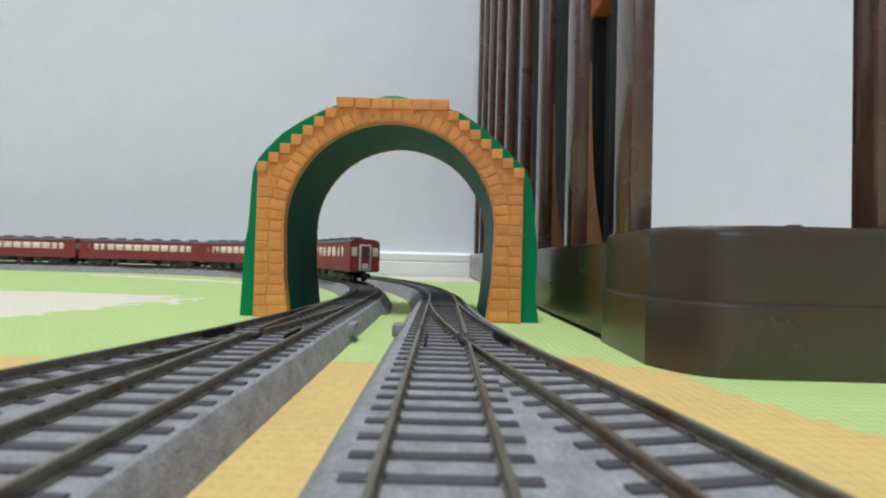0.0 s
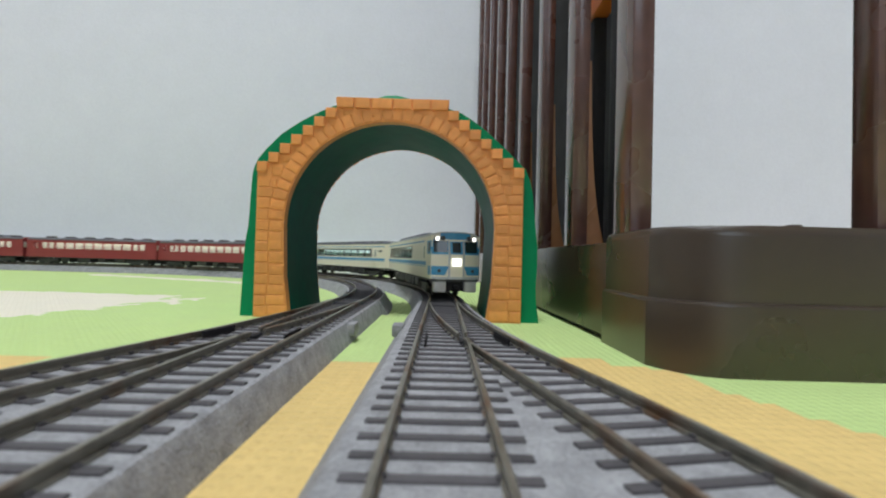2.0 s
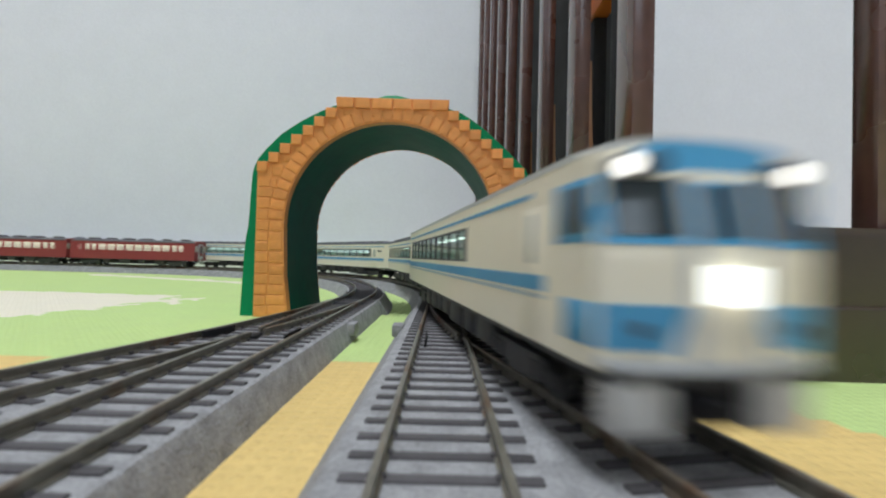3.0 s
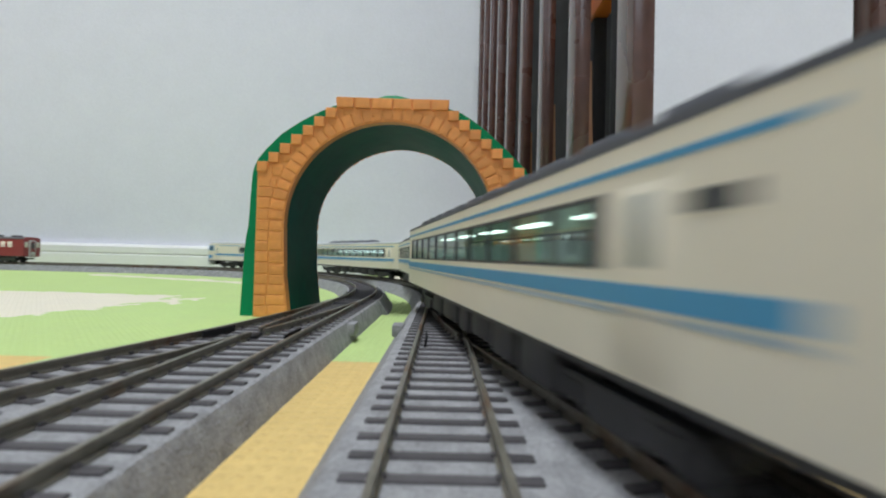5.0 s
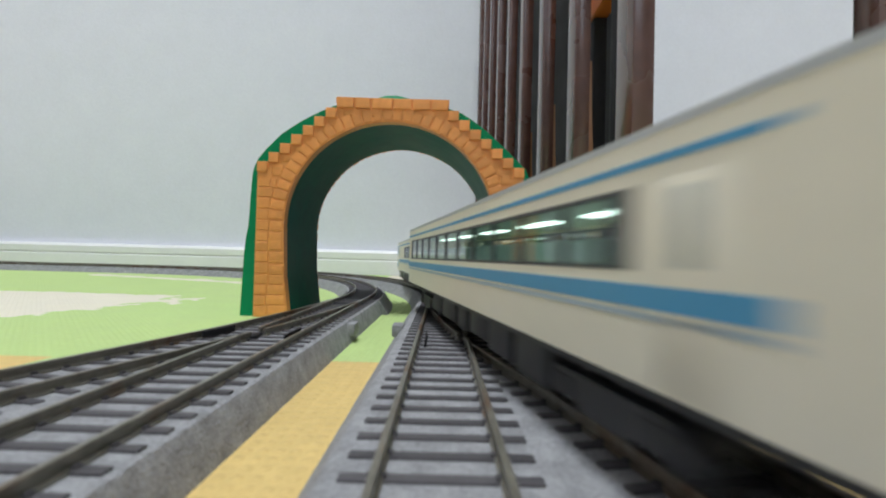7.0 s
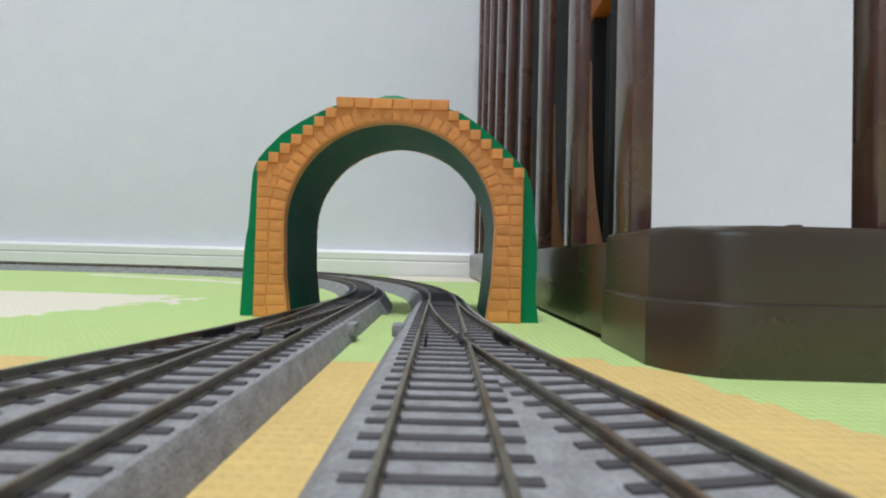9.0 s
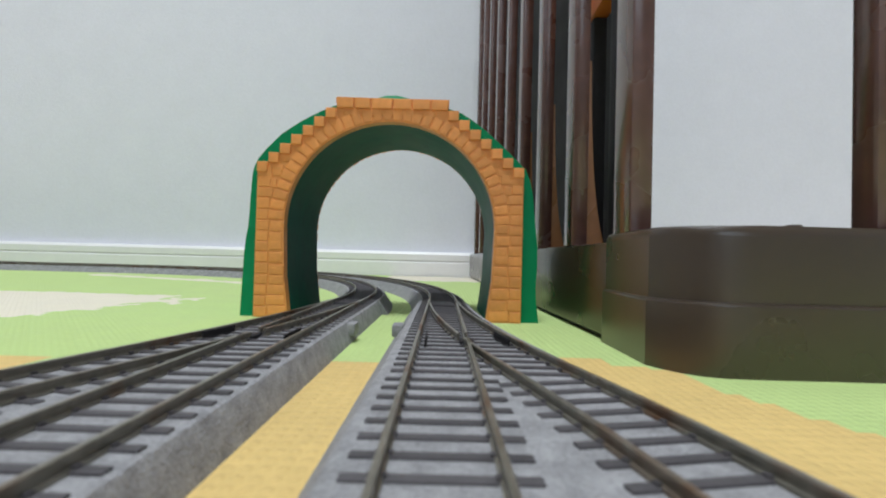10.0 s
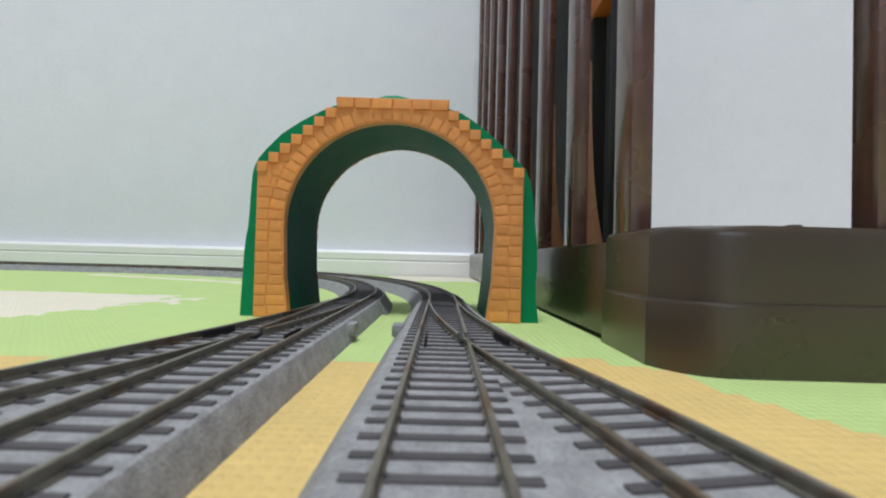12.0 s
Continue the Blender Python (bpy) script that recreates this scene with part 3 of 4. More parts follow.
def fence():
    t = thing("play_fence", "dark brown slatted play fence on a low glossy base", "play fence", at(51.2, 0, 0, 1.96))
    part("base_rail", boxed(0, 18, 128, 560, 1.2, 28.2, bevel=1.2), PEN, t, "glossy dark brown base rail")
    part("rail_shoe", boxed(1.5, 16, 130, 558, 0, 1.6), BLACK, t)
    for i in range(9):
        y = 118.8 + 48.3 * i
        part("slat", boxed(0, 5.8, y, y + (11 if i == 0 else 9), 28.0 if i else 30, 640, bevel=0.6), SLAT, t, "glossy red-brown slat")
        if i in (1, 2, 3):
            part("strut", flared(5.9, 6.3, y + 1, y + 4, 28.0, 95, 6.0), WOOD, t, "orange-brown flared strut")
    part("back_panel", boxed(34, 37, 184, 558, 28, 640), BLACK, t, "black panel behind the slats")
    part("back_rail", boxed(3, 37, 150, 558, 0, 28.1), PEN, t)
    part("hinge", boxed(-2.5, 2, 522, 530, 330, 352, bevel=1.5), BLACK, t, "black hinge knob")
    # rounded foot of the corner
    out = [(46.3, 133), (46.3, 105.5), (48.2, 101.6), (51.0, 97.8), (54.5, 95.4), (58.5, 94.3), (64, 94.0), (190, 94.0), (190, 133)]
    foot = part("foot", boxed(58, 188, 99, 131, 14.0, 16.2), BLACK)
    foot.parent = t
    foot.matrix_basis = at(51.2, 0, 0, 1.96).inverted()
    for name, z0, z1, grow, b in (("lower_half", 0, 15.0, 0.9, 0.88), ("upper_half", 15.0, 30.7, 0.0, 2.4)):
        bm = bmesh.new()
        prism(bm, [(x - grow if x < 60 else x, y - grow if y < 120 else y) for x, y in out], "z", z0, z1)
        bmesh.ops.bevel(bm, geom=[e for e in bm.edges if all(v.co.z > z1 - 0.01 for v in e.verts)], offset=b, segments=4, affect="EDGES", profile=0.6)
        part(name, bm, PEN, foot, "glossy dark brown moulded shell")
    bm = bmesh.new()
    tube(bm, 1.9, 1.0, mv(74, 99, 30.4), r2=1.4)
    part("stud", bm, PEN, foot)
    post = part("post", boxed(96.3, 130, 104, 112, 30.4, 640, bevel=2.0), SLAT, t, "broad red-brown corner post")
    post.matrix_basis = at(51.2, 0, 0, 1.96).inverted()


def toy_behind_fence():
    t = thing("orange_toy", "orange plastic toy shelf standing behind the fence slats", "toy")
    part("board", boxed(60, 68, 166, 206, 126, 330, bevel=2), TOYORANGE, t)
    for y in (170, 196):
        part("leg", boxed(61, 67, y, y + 6, 28.1, 126, bevel=1), BLACK, t)


fence()
toy_behind_fence()


# ---- trains ----
HALF, SKIRT, EAVES, CROWN = 9.7, 7.4, 23.95, 25.7


def roof_z(u, half=HALF, eaves=EAVES, crown=CROWN):
    k = min(1.0, abs(u) / half)
    return eaves + (crown - eaves) * (1 - k ** 3.2) ** 0.6


def roof_solid(y0, y1, half=HALF, eaves=EAVES, crown=CROWN, lift=0.0):
    bm = bmesh.new()
    us = [half * math.sin(radians(a)) for a in range(-90, 91, 10)]
    prism(bm, [(u, roof_z(u, half, eaves, crown) + lift) for u in us], "y", y0, y1)
    return bm


def both(name, mat, parent, x, thick, y0, y1, z0, z1, label=""):
    """The same strip on both sides of a car."""
    for side in (-1, 1):
        part(name, boxed(side * x, side * (x + thick), y0, y1, z0, z1), mat, parent, label)


def bogie(parent, y, wheel=2.9, base=7.0):
    b = part("bogie", boxed(-4.2, 4.2, y - 5.5, y + 5.5, 3.2, 5.6), DARK, parent, "black bogie")
    for side in (-1, 1):
        bm = bmesh.new()
        prism(bm, [(y - 11, 3.6), (y - 9.5, 2.4), (y - 5, 2.4), (y - 3.5, 1.6), (y + 3.5, 1.6), (y + 5, 2.4), (y + 9.5, 2.4), (y + 11, 3.6), (y + 9, 4.9), (y - 9, 4.9)],
              "x", side * 6.4, side * 7.6)
        for k in (-1, 1):
            box(bm, side * 7.4, side * 8.1, y + k * base - 1.2, y + k * base + 1.2, 2.3, 4.4, bevel=0.3)
        part("side_frame", bm, DARK, b)
    for k in (-1, 1):
        bm = bmesh.new()
        for side in (-1, 1):
            tube(bm, wheel, 1.6, mv(side * 4.6 - 0.8, y + k * base, wheel, 0, 90, 0), 20)
        tube(bm, 0.7, 9, mv(-4.5, y + k * base, wheel, 0, 90, 0), 8)
        part("wheelset", bm, DARK, b)
    return b


def coupling(parent, y, way):
    part("coupler", boxed(-1.0, 1.0, y, y + way * 3.4, 3.6, 5.2, bevel=0.3), BLACK, parent, "black coupler")


def windows(parent, spans, x, z0, z1, pane_mat):
    """Panes a hair behind the car side, with dark rubber above, below and between."""
    for side in (-1, 1):
        for a, b in spans:
            w = part("window", boxed(side * (x - 0.35), side * (x - 0.2), a, b, z0, z1), pane_mat, parent)
            w.visible_shadow = False


def seats(parent, y0, y1, pitch, mesh):
    for y in np.arange(y0, y1, pitch):
        for x in (-4.5, 4.5):
            ob = new("seat", mesh)
            ob.parent = parent
            ob.matrix_basis = at(x, y, 8.4)


def seat_mesh():
    bm = bmesh.new()
    prism(bm, [(0, 0), (3.8, 0), (4.6, 9.2), (3.4, 9.4), (2.6, 3.2), (0, 3.0)], "x", -2.9, 2.9)
    return shared(bm, SEAT)


SEAT_MESH = seat_mesh()


def pierced(x0, x1, ys, zs, filled):
    """One connected wall between x0 and x1 on a grid of ys and zs; filled(j, k) says which cells are solid."""
    bm = bmesh.new()
    grid = {}

    def vert(side, j, k):
        if (side, j, k) not in grid:
            grid[side, j, k] = bm.verts.new((x1 if side else x0, ys[j], zs[k]))
        return grid[side, j, k]

    def solid(j, k):
        return 0 <= j < len(ys) - 1 and 0 <= k < len(zs) - 1 and filled(j, k)

    for j in range(len(ys) - 1):
        for k in range(len(zs) - 1):
            if not solid(j, k):
                continue
            for side in (0, 1):
                bm.faces.new([vert(side, *p) for p in ((j, k), (j + 1, k), (j + 1, k + 1), (j, k + 1))])
            for dj, dk, a, b in ((-1, 0, (j, k), (j, k + 1)), (1, 0, (j + 1, k), (j + 1, k + 1)), (0, -1, (j, k), (j + 1, k)), (0, 1, (j, k + 1), (j + 1, k + 1))):
                if not solid(j + dj, k + dk):
                    bm.faces.new((vert(0, *a), vert(0, *b), vert(1, *b), vert(1, *a)))
    return bm


def hull(parent, length, openings, paint, x=HALF, z_sill=15.0, z_head=20.8, skirt=SKIRT, eaves=EAVES, cab=False):
    """Side walls with real window openings, and end walls."""
    h = length / 2
    front = h - 2.4 if cab else h
    ys = [-h] + [v for o in openings for v in o] + [front]
    for side in (-1, 1):
        wall = pierced(side * (x - 0.7), side * x, ys, [skirt, z_sill, z_head, eaves + 0.05], lambda j, k: k != 1 or j % 2 == 0)
        part("side_wall", wall, paint, parent)
    for y in (-h, h):
        if y < 0 or not cab:
            w = 0.8 if y < 0 else -0.8
            part("end_wall", boxed(-x + 0.71, x - 0.71, y, y + w, skirt, eaves + 0.05), paint, parent)


def face_point(u, z, nose, out=0.0):
    """A point of the cab front: swept back at the sides and raked above the waist."""
    return (u, nose - 0.020 * u * u - 0.24 * max(0.0, z - 16.6) + out, z)


def face_patch(u0, u1, z0, z1, nose, out, deep=0.35, top=None, nu=8, nz=5, chop=0.0):
    """A plate laid on the cab front. chop slants its inner lower corner; top bounds it by the roof."""
    bm = bmesh.new()
    layers = []
    for d in (out, out - deep):
        grid = []
        for j in range(nz + 1):
            row = []
            for i in range(nu + 1):
                u = u0 + (u1 - u0) * i / nu
                z = z0 + (z1 - z0) * j / nz
                if chop:
                    k = j / nz
                    u = u0 + (u1 - u0) * i / nu if chop > 0 else u
                    inner = (u1 - chop * (k)) if abs(u1) < abs(u0) else u1
                    u = u0 + (inner - u0) * i / nu
                if top:
                    z = z0 + (min(z1, roof_z(u) - top) - z0) * j / nz
                row.append(bm.verts.new(face_point(u, z, nose, d)))
            grid.append(row)
        layers.append(grid)
    f, b = layers
    for j in range(nz):
        for i in range(nu):
            bm.faces.new((f[j][i], f[j][i + 1], f[j + 1][i + 1], f[j + 1][i]))
            bm.faces.new((b[j][i], b[j + 1][i], b[j + 1][i + 1], b[j][i + 1]))
    rim = [(0, i) for i in range(nu)] + [(j, nu) for j in range(nz)] + [(nz, i) for i in range(nu, 0, -1)] + [(j, 0) for j in range(nz, 0, -1)]
    for (j0, i0), (j1, i1) in zip(rim, rim[1:] + rim[:1]):
        bm.faces.new((f[j0][i0], b[j0][i0], b[j1][i1], f[j1][i1]))
    return bm


LENGTH = 146.4


def underfloor(c, length, seed):
    rnd = random.Random(seed)
    part("floor_pan", boxed(-8.8, 8.8, -length / 2 + 1, length / 2 - 1, 6.4, 7.6), DARK, c)
    y = -33.0
    while y < 30:
        w = rnd.uniform(6, 13)
        part("equipment_box", boxed(-8.4, 8.4, y, y + w, rnd.uniform(1.8, 3.0), 6.5, bevel=0.4), DARK, c)
        y += w + rnd.uniform(0.8, 3.0)
    for y in (-47, 47):
        bogie(c, y)


def rooftop(c, length, cab, fans):
    part("roof", roof_solid(-length / 2 + 0.2, length / 2 - (3.6 if cab else 0.2), HALF - 0.55, EAVES + 0.3, CROWN + 0.1), LIGHTROOF if fans else ROOF, c, "light grey roof" if fans else "dark grey roof")
    both("gutter", EDGE if fans else ROOF, c, HALF - 0.75, 0.8, -length / 2, length / 2 - (4.5 if cab else 0), EAVES, EAVES + 0.6, "light grey eaves" if fans else "dark grey eaves")
    if fans:
        for y in (-50, -33, -16, 1, 18):
            bm = bmesh.new()
            r = bmesh.ops.create_uvsphere(bm, u_segments=16, v_segments=8, radius=1)["verts"]
            bmesh.ops.scale(bm, vec=(6.0, 6.4, 2.5), verts=r)
            bmesh.ops.translate(bm, vec=(0, y, CROWN - 0.3), verts=r)
            part("cooler", bm, ROOF, c, "rounded dark roof cooler")
    else:
        for i in range(11):
            y = -60 + 11.2 * i
            part("roof_vent", boxed(-7.8, 7.8, y, y + 8.0, CROWN - 1.6, CROWN + 0.7, bevel=0.6), ROOF, c)


def white_car(cab, last=False, fans=False):
    c = thing("diesel_railcar", ("cream white model railcar with blue-framed driving cab and blue stripes" if cab else
                                 "cream white model railcar with blue stripes and light roof fans" if fans else
                                 "cream white model railcar with blue stripes and dark roof"), "railcar", group="railcars of the white train")
    h = LENGTH / 2
    band = (-66.0, 26.0) if cab else (-68.0, 54.0 if fans else 49.2)
    hull(c, LENGTH, [band], WHITE, cab=cab)
    n = 10 if cab else 11
    step = (band[1] - band[0]) / n
    windows(c, [(band[0] + i * step + 0.45, band[0] + (i + 1) * step - 0.45) for i in range(n)], HALF, 15.35, 20.45, GLASS)
    for side in (-1, 1):
        for z in (15.0, 20.45):
            part("window_rubber", boxed(side * (HALF - 0.5), side * (HALF + 0.04), band[0], band[1], z, z + 0.35), FRAME, c)
        part("dark_panel", boxed(side * (HALF - 0.5), side * (HALF - 0.1), band[1] - 3.0, band[1] - 0.46, 15.36, 20.44), FRAME, c, "dark panel behind the last pane")
        for i in range(n + 1):
            y = band[0] + i * step
            part("window_pillar", boxed(side * (HALF - 0.5), side * (HALF - 0.08), y - 0.45, y + 0.45, 15.3, 20.5), FRAME, c)
    y1 = 61.0 if cab else 66.0
    both("blue_stripe", BLUE, c, HALF - 0.2, 0.26, -h, y1, 12.5, 14.05, "broad sky blue waist stripe")
    both("pale_line", PALE, c, HALF - 0.2, 0.25, -h, y1, 11.75, 12.22, "thin pale blue line")
    both("blue_stripe", BLUE, c, HALF - 0.2, 0.26, -h, 57.0 if cab else 66.0, 21.95, 22.5, "thin sky blue stripe under the eaves")
    part("lining", boxed(-8.5, 8.5, -h + 1.2, band[1] + 1, 21.2, 21.7), INNER, c)
    for k in range(5):
        y = band[0] + 4 + k * (band[1] - band[0] - 4) / 5
        part("ceiling_lamp", boxed(-1.1, 1.1, y, y + (band[1] - band[0]) / 5 - 11, 20.95, 21.15), LAMPSTRIP, c, "lit ceiling lamp")
    part("interior_wall", boxed(-8.6, 8.6, band[1] + 0.3, band[1] + 0.9, 7.6, 21.2), INNER, c)
    seats(c, band[0] + 2, band[1] - 4, 7.0, SEAT_MESH)
    part("car_floor", boxed(-8.8, 8.8, -h + 1.2, band[1], 7.7, 8.3), INNER, c)
    # doors
    doors = [(57.0, 62.5) if fans else (50.5, 57.0)] if not cab else [(54.8, 60.3)]
    for side in (-1, 1):
        for a, b in doors:
            d = part("door", boxed(side * (HALF - 0.45), side * (HALF + 0.05), a, b, SKIRT + 0.3, 20.9, bevel=0.12), WHITE, c, "cream door")
            part("door_window", boxed(side * HALF, side * (HALF + 0.09), a + 1.9, b - 1.9, 15.2, 20.2, bevel=0.05), DOORGLASS, d)
        if not cab and not fans:
            part("side_sign", boxed(side * HALF, side * (HALF + 0.08), 58.3, 62.5, 18.5, 19.8), FRAME, c, "small dark side sign")
    if not cab:
        part("end_door", boxed(-3.2, 3.2, h - 0.2, h + 0.8, SKIRT + 0.5, 20.5, bevel=0.2), EDGE, c, "grey gangway door")
        coupling(c, h - 1, 1)
    part("end_door", boxed(-3.2, 3.2, -h - 0.8, -h + 0.2, SKIRT + 0.5, 20.5, bevel=0.2), EDGE, c, "grey gangway door")
    coupling(c, -h + 1, -1)
    underfloor(c, LENGTH, 3 if cab else 5)
    rooftop(c, LENGTH, cab, cab or fans)
    if cab:
        cab_front(c, h, last)
    return c


def cab_front(c, n, last):
    front = part("cab_front", face_patch(-HALF, HALF, 8.0, 30, n, 0.0, deep=1.6, top=0.6, nu=24, nz=14), WHITE, c, "cream cab front with blue window band")
    cap = bmesh.new()
    us = [HALF * math.sin(radians(a)) for a in range(-90, 91, 10)]
    prism(cap, [(u, roof_z(u)) for u in us], "y", n - 14, n - 4.2)
    part("cab_roof", cap, WHITE, c)
    part("blue_brow", face_patch(-6.0, 6.0, 22.7, 30, n, 0.14, top=0.5, nu=14), BLUE, front, "sky blue brow")
    part("blue_band", face_patch(-9.5, 9.5, 16.9, 22.5, n, 0.10, nu=20, nz=6), BLUE, front, "sky blue window band")
    part("cream_lintel", face_patch(-7.0, 7.0, 22.1, 22.7, n, 0.2, nu=14), WHITE, front)
    for side in (-1, 1):
        part("windscreen", face_patch(side * 3.5, side * 8.7, 17.6, 22.1, n, 0.22), WINDSCREEN, front, "dark windscreen pane")
        part("blue_patch", face_patch(side * 9.5, side * 4.3, 9.0, 12.4, n, 0.14, chop=side * 1.3), BLUE, front, "sky blue corner patch")
        bm = bmesh.new()
        tube(bm, 0.65, 0.8, mv(*face_point(side * 6.6, 10.6, n, -0.4), -90, 0, 0), 16)
        part("tail_lamp", bm, FRAME, front, "dark round tail lamp")
        bm = bmesh.new()
        tube(bm, 1.15, 1.6, mv(*face_point(side * 7.3, 22.95, n, -0.8), -90, 0, 0), 20)
        part("lamp_rim", bm, FRAME, front)
        bm = bmesh.new()
        tube(bm, 0.85, 0.4, mv(*face_point(side * 7.3, 22.95, n, 0.65), -90, 0, 0), 20)
        part("headlamp", bm, FRAME if last else LIT, front, "" if last else "lit white headlamp")
        bm = bmesh.new()
        tube(bm, 0.95, 1.4, mv(*face_point(side * 5.2, 23.1, n, -0.7), -90, 0, 0), 20)
        part("fog_lamp", bm, FRAME, front, "dark unlit lamp")
        part("door_frame", face_patch(side * 2.5, side * 3.2, 8.2, 22.2, n, 0.4, nu=2), EDGE, front, "light grey door frame")
        sk = part("snow_skirt", boxed(side * 3.6, side * 8.4, n - 4.5, n - 1.0, 2.4, 7.9, bevel=0.5), SKIRTGREY, front, "grey skirt")
        part("skirt_slot", boxed(side * 5.4, side * 7.0, n - 1.6, n - 1.05, 4.2, 6.9, bevel=0.2), FRAME, sk)
        part("side_flash", boxed(side * (HALF - 0.2), side * (HALF + 0.07), n - 9.5, n - 2.3, 17.0, 22.2, bevel=0.05), BLUE, front, "blue cab side panel")
        part("cab_side_window", boxed(side * HALF, side * (HALF + 0.12), n - 7.8, n - 3.4, 17.8, 21.6, bevel=0.05), FRAME, front)
        part("side_patch", boxed(side * (HALF - 0.2), side * (HALF + 0.07), n - 7.5, n - 2.3, 9.0, 12.4, bevel=0.05), BLUE, front)
    part("cab_door", face_patch(-2.5, 2.5, 8.2, 22.2, n, 0.22, nu=4), WHITE, front, "cream gangway door")
    part("door_band", face_patch(-2.5, 2.5, 17.0, 21.9, n, 0.3, nu=4), BLUE, front, "sky blue band across the gangway door")
    part("door_window", face_patch(-1.6, 1.6, 17.6, 21.6, n, 0.42, nu=4), WINDSCREEN, front)
    part("head_sign", face_patch(-1.8, 1.8, 12.5, 15.4, n, 0.9, deep=0.8, nu=4, nz=2), EDGE if last else SIGN, front, "" if last else "glowing white head sign")
    part("bumper_line", face_patch(-9.3, 9.3, 7.4, 8.3, n, 0.3, nu=16, nz=1), EDGE, front, "light grey buffer beam")
    part("coupler_pocket", boxed(-3.3, 3.3, n - 5, n - 2.0, 2.8, 7.8), BLACK, front)
    coupling(front, n - 3, 1)


def red_car(tail):
    c = thing("passenger_coach", "maroon model passenger coach with warmly lit windows" + (" and grey end door" if tail else ""), "coach",
              group="coaches of the red train")
    length, x, h, k = 126.4, 9.3, 63.2, 0.957
    wide = [(-36 + 9.65 * i, -36 + 9.65 * i + 8.2) for i in range(8)]
    spans = [(-59.0, -54.5), (-50.0, -45.0), (-43.4, -38.4)] + wide + [(42.2, 47.2), (49.0, 54.0)]
    spans = [(a * k, b * k) for a, b in spans]
    hull(c, length, spans, RED, x, 14.8, 20.6, 6.6, 23.2)
    windows(c, spans, x, 14.8, 20.6, CLEAR)
    for side in (-1, 1):
        for a, b in spans:
            part("window_bar", boxed(side * (x - 0.3), side * (x - 0.1), a, b, 17.6, 17.9), STEEL, c)
    part("roof", roof_solid(-h + 0.9, h - 0.9, x, 23.2, 25.4), REDROOF, c, "dark grey coach roof")
    both("rain_gutter", REDROOF, c, x - 0.1, 0.25, -h, h, 23.0, 23.3)
    for e in (-1, 1):
        part("roof_end", roof_solid(min(e * h, e * (h - 0.9)), max(e * h, e * (h - 0.9)), x, 23.2, 25.4), RED, c)
    part("floor_pan", boxed(-8.6, 8.6, -h + 1, h - 1, 6.0, 7.2), DARK, c)
    part("lining", boxed(-8.2, 8.2, -h + 1.5, h - 1.5, 21.6, 22.1), BEIGE, c)
    part("partition", boxed(-0.3, 0.3, -h + 2, h - 2, 7.2, 21.4), BEIGE, c)
    part("lamp_strip", boxed(-7.0, 7.0, -h + 3, h - 3, 21.1, 21.35), WARM, c, "warm lit ceiling strip")
    for k in range(6):
        y = -50 + k * 19
        part("roof_vent", boxed(-3.4, 3.4, y, y + 6.5, 24.8, 26.9, bevel=0.6), REDROOF, c)
    rnd = random.Random(8)
    for y in (-30, -14, 6, 22):
        part("equipment_box", boxed(-8, 8, y, y + rnd.uniform(6, 12), 2.2, 6.2, bevel=0.4), DARK, c)
    for y in (-44, 44):
        bogie(c, y)
    coupling(c, -h + 1, -1), coupling(c, h - 1, 1)
    for e in (-1, 1):
        y = e * h
        g = part("gangway", boxed(-3.7, 3.7, min(y, y + e * 0.7), max(y, y + e * 0.7), 6.8, 22.2, bevel=0.25), EDGE, c, "light grey gangway frame")
        part("gangway_door", boxed(-2.6, 2.6, min(y + e * 0.6, y + e * 0.8), max(y + e * 0.6, y + e * 0.8), 7.6, 21.2), RED, g)
        part("door_window", boxed(-1.7, 1.7, min(y + e * 0.7, y + e * 0.95), max(y + e * 0.7, y + e * 0.95), 14.0, 20.0), FRAME, g)
        part("kick_plate", boxed(-2.0, 2.0, min(y + e * 0.7, y + e * 0.95), max(y + e * 0.7, y + e * 0.95), 8.0, 11.0), EDGE, g)
        for side in (-1, 1):
            part("end_window", boxed(side * 4.8, side * 8.2, min(y - e * 0.1, y + e * 0.15), max(y - e * 0.1, y + e * 0.15), 15.2, 20.4, bevel=0.1), BEIGE, c, "pale end window")
    return c


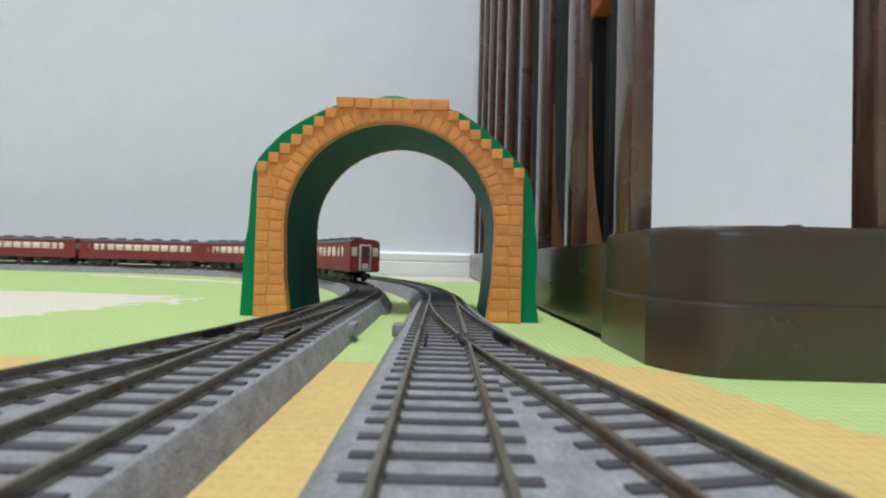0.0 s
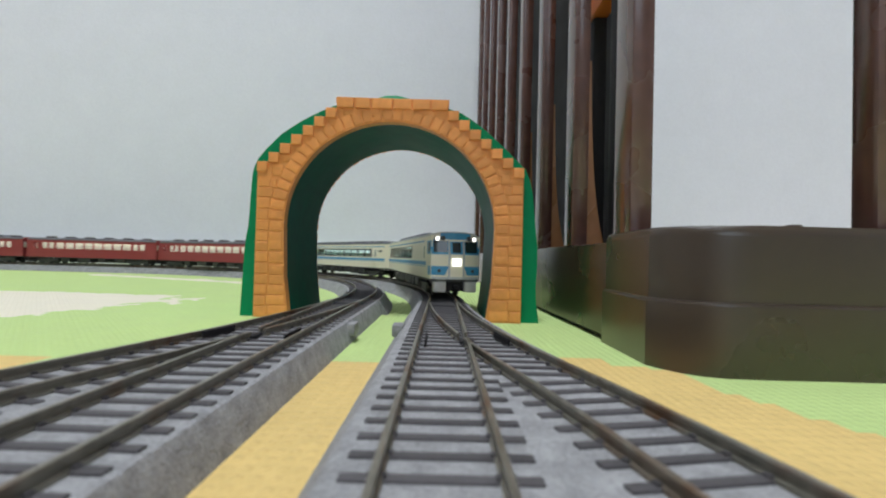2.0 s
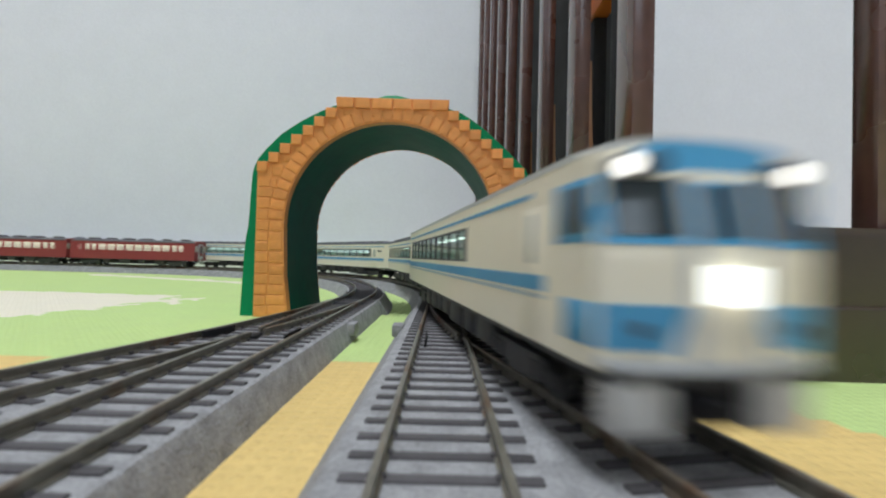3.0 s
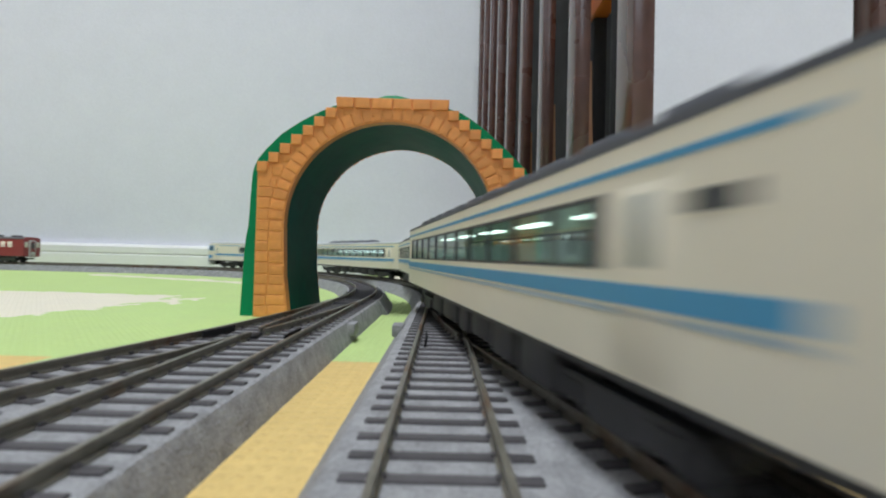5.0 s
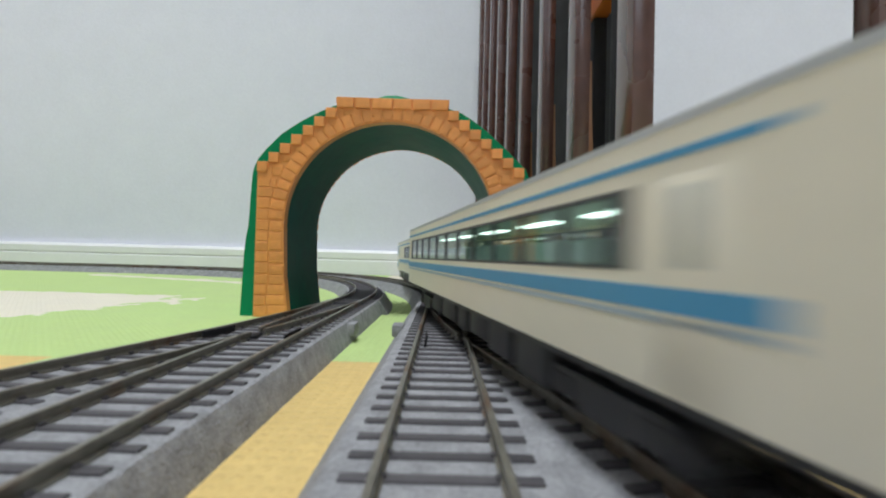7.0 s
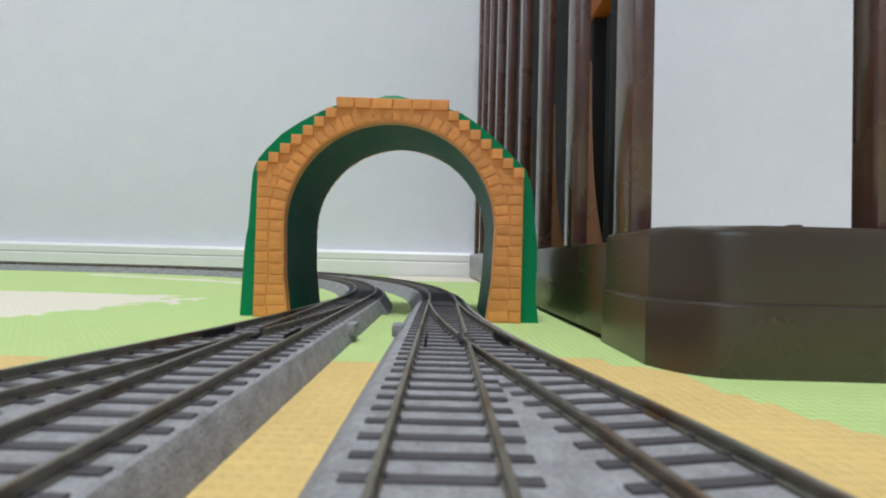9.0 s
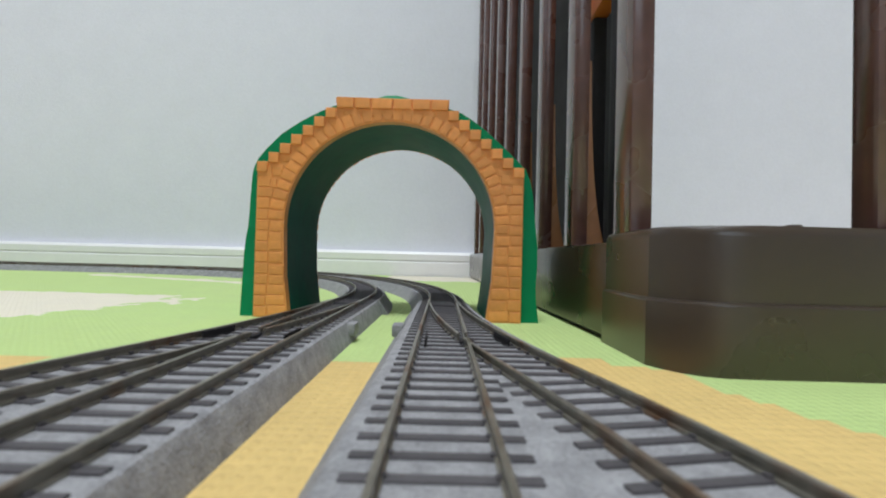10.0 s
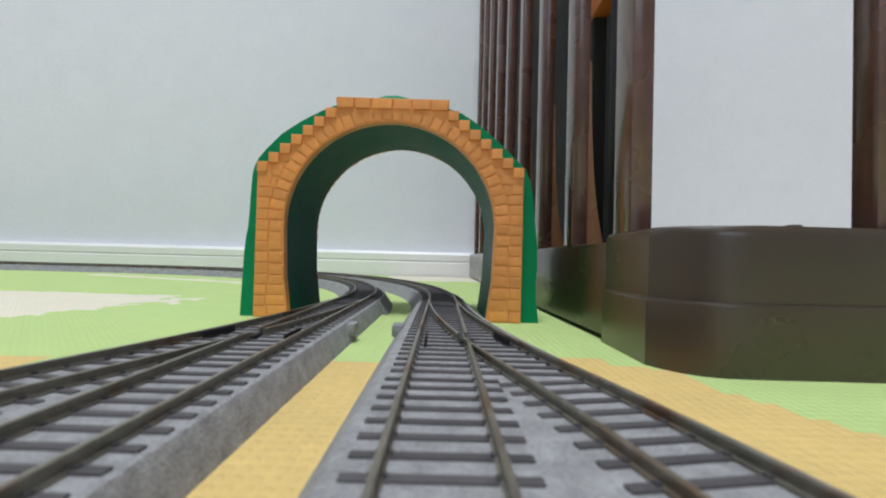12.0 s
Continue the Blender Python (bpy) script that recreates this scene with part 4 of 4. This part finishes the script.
def car_pose(s_mid, inner):
    """A car on two bogies, 47 mm each way from its middle; its nose points along +s."""
    fx, fy, _ = line(s_mid + 47, inner, True)
    bx, by, _ = line(s_mid - 47, inner, True)
    return at((fx + bx) / 2, (fy + by) / 2, RAIL_TOP, math.degrees(math.atan2(fy - by, fx - bx)) - 90)


WHITE_TRAIN = [white_car(True)] + [white_car(False)]
WHITE_TRAIN += [copy_thing(WHITE_TRAIN[1], pose(0, 0, 0)) for _ in range(2)] + [white_car(False, fans=True), white_car(True, last=True)]
RED_TRAIN = [red_car(True), red_car(False)]
RED_TRAIN += [copy_thing(RED_TRAIN[1], pose(0, 0, 0)) for _ in range(2)]


# ---- what moves ----
NOSE = [(0.0, -297), (1.0, -148), (2.0, 2), (2.5, 76), (3.0, 148), (3.2, 179), (4.8, 434), (5.5, 537.2), (6.5, 685.2), (8.8, 1020), (12.0, 1485)]


def white_nose(t):
    """How far along its line the leading cab stands; smooth between the stations of NOSE."""
    i = max(k for k in range(len(NOSE) - 1) if NOSE[k][0] <= t)

    def slope(k):
        a, b = NOSE[max(0, k - 1)], NOSE[min(len(NOSE) - 1, k + 1)]
        return (b[1] - a[1]) / (b[0] - a[0])

    (t0, s0), (t1, s1) = NOSE[i], NOSE[i + 1]
    w, d = (t - t0) / (t1 - t0), t1 - t0
    return ((2 * w ** 3 - 3 * w ** 2 + 1) * s0 + (w ** 3 - 2 * w ** 2 + w) * d * slope(i)
            + (3 * w ** 2 - 2 * w ** 3) * s1 + (w ** 3 - w ** 2) * d * slope(i + 1))


def red_tail(t):
    return -93.5 - 92.0 * t + 0.8 * t * t


def motions():
    times = [i / 10 for i in range(121)]
    for i, car in enumerate(WHITE_TRAIN):
        turn = pose(0, 0, 0, 0, 0, 180 if i == 5 else 0)
        walk(car, [(t, car_pose(white_nose(t) - 72.5 - 147.6 * i, False) @ turn) for t in times])
    for i, car in enumerate(RED_TRAIN):
        walk(car, [(t, car_pose(red_tail(t) - 63.2 - 130.0 * i, True)) for t in times])


motions()
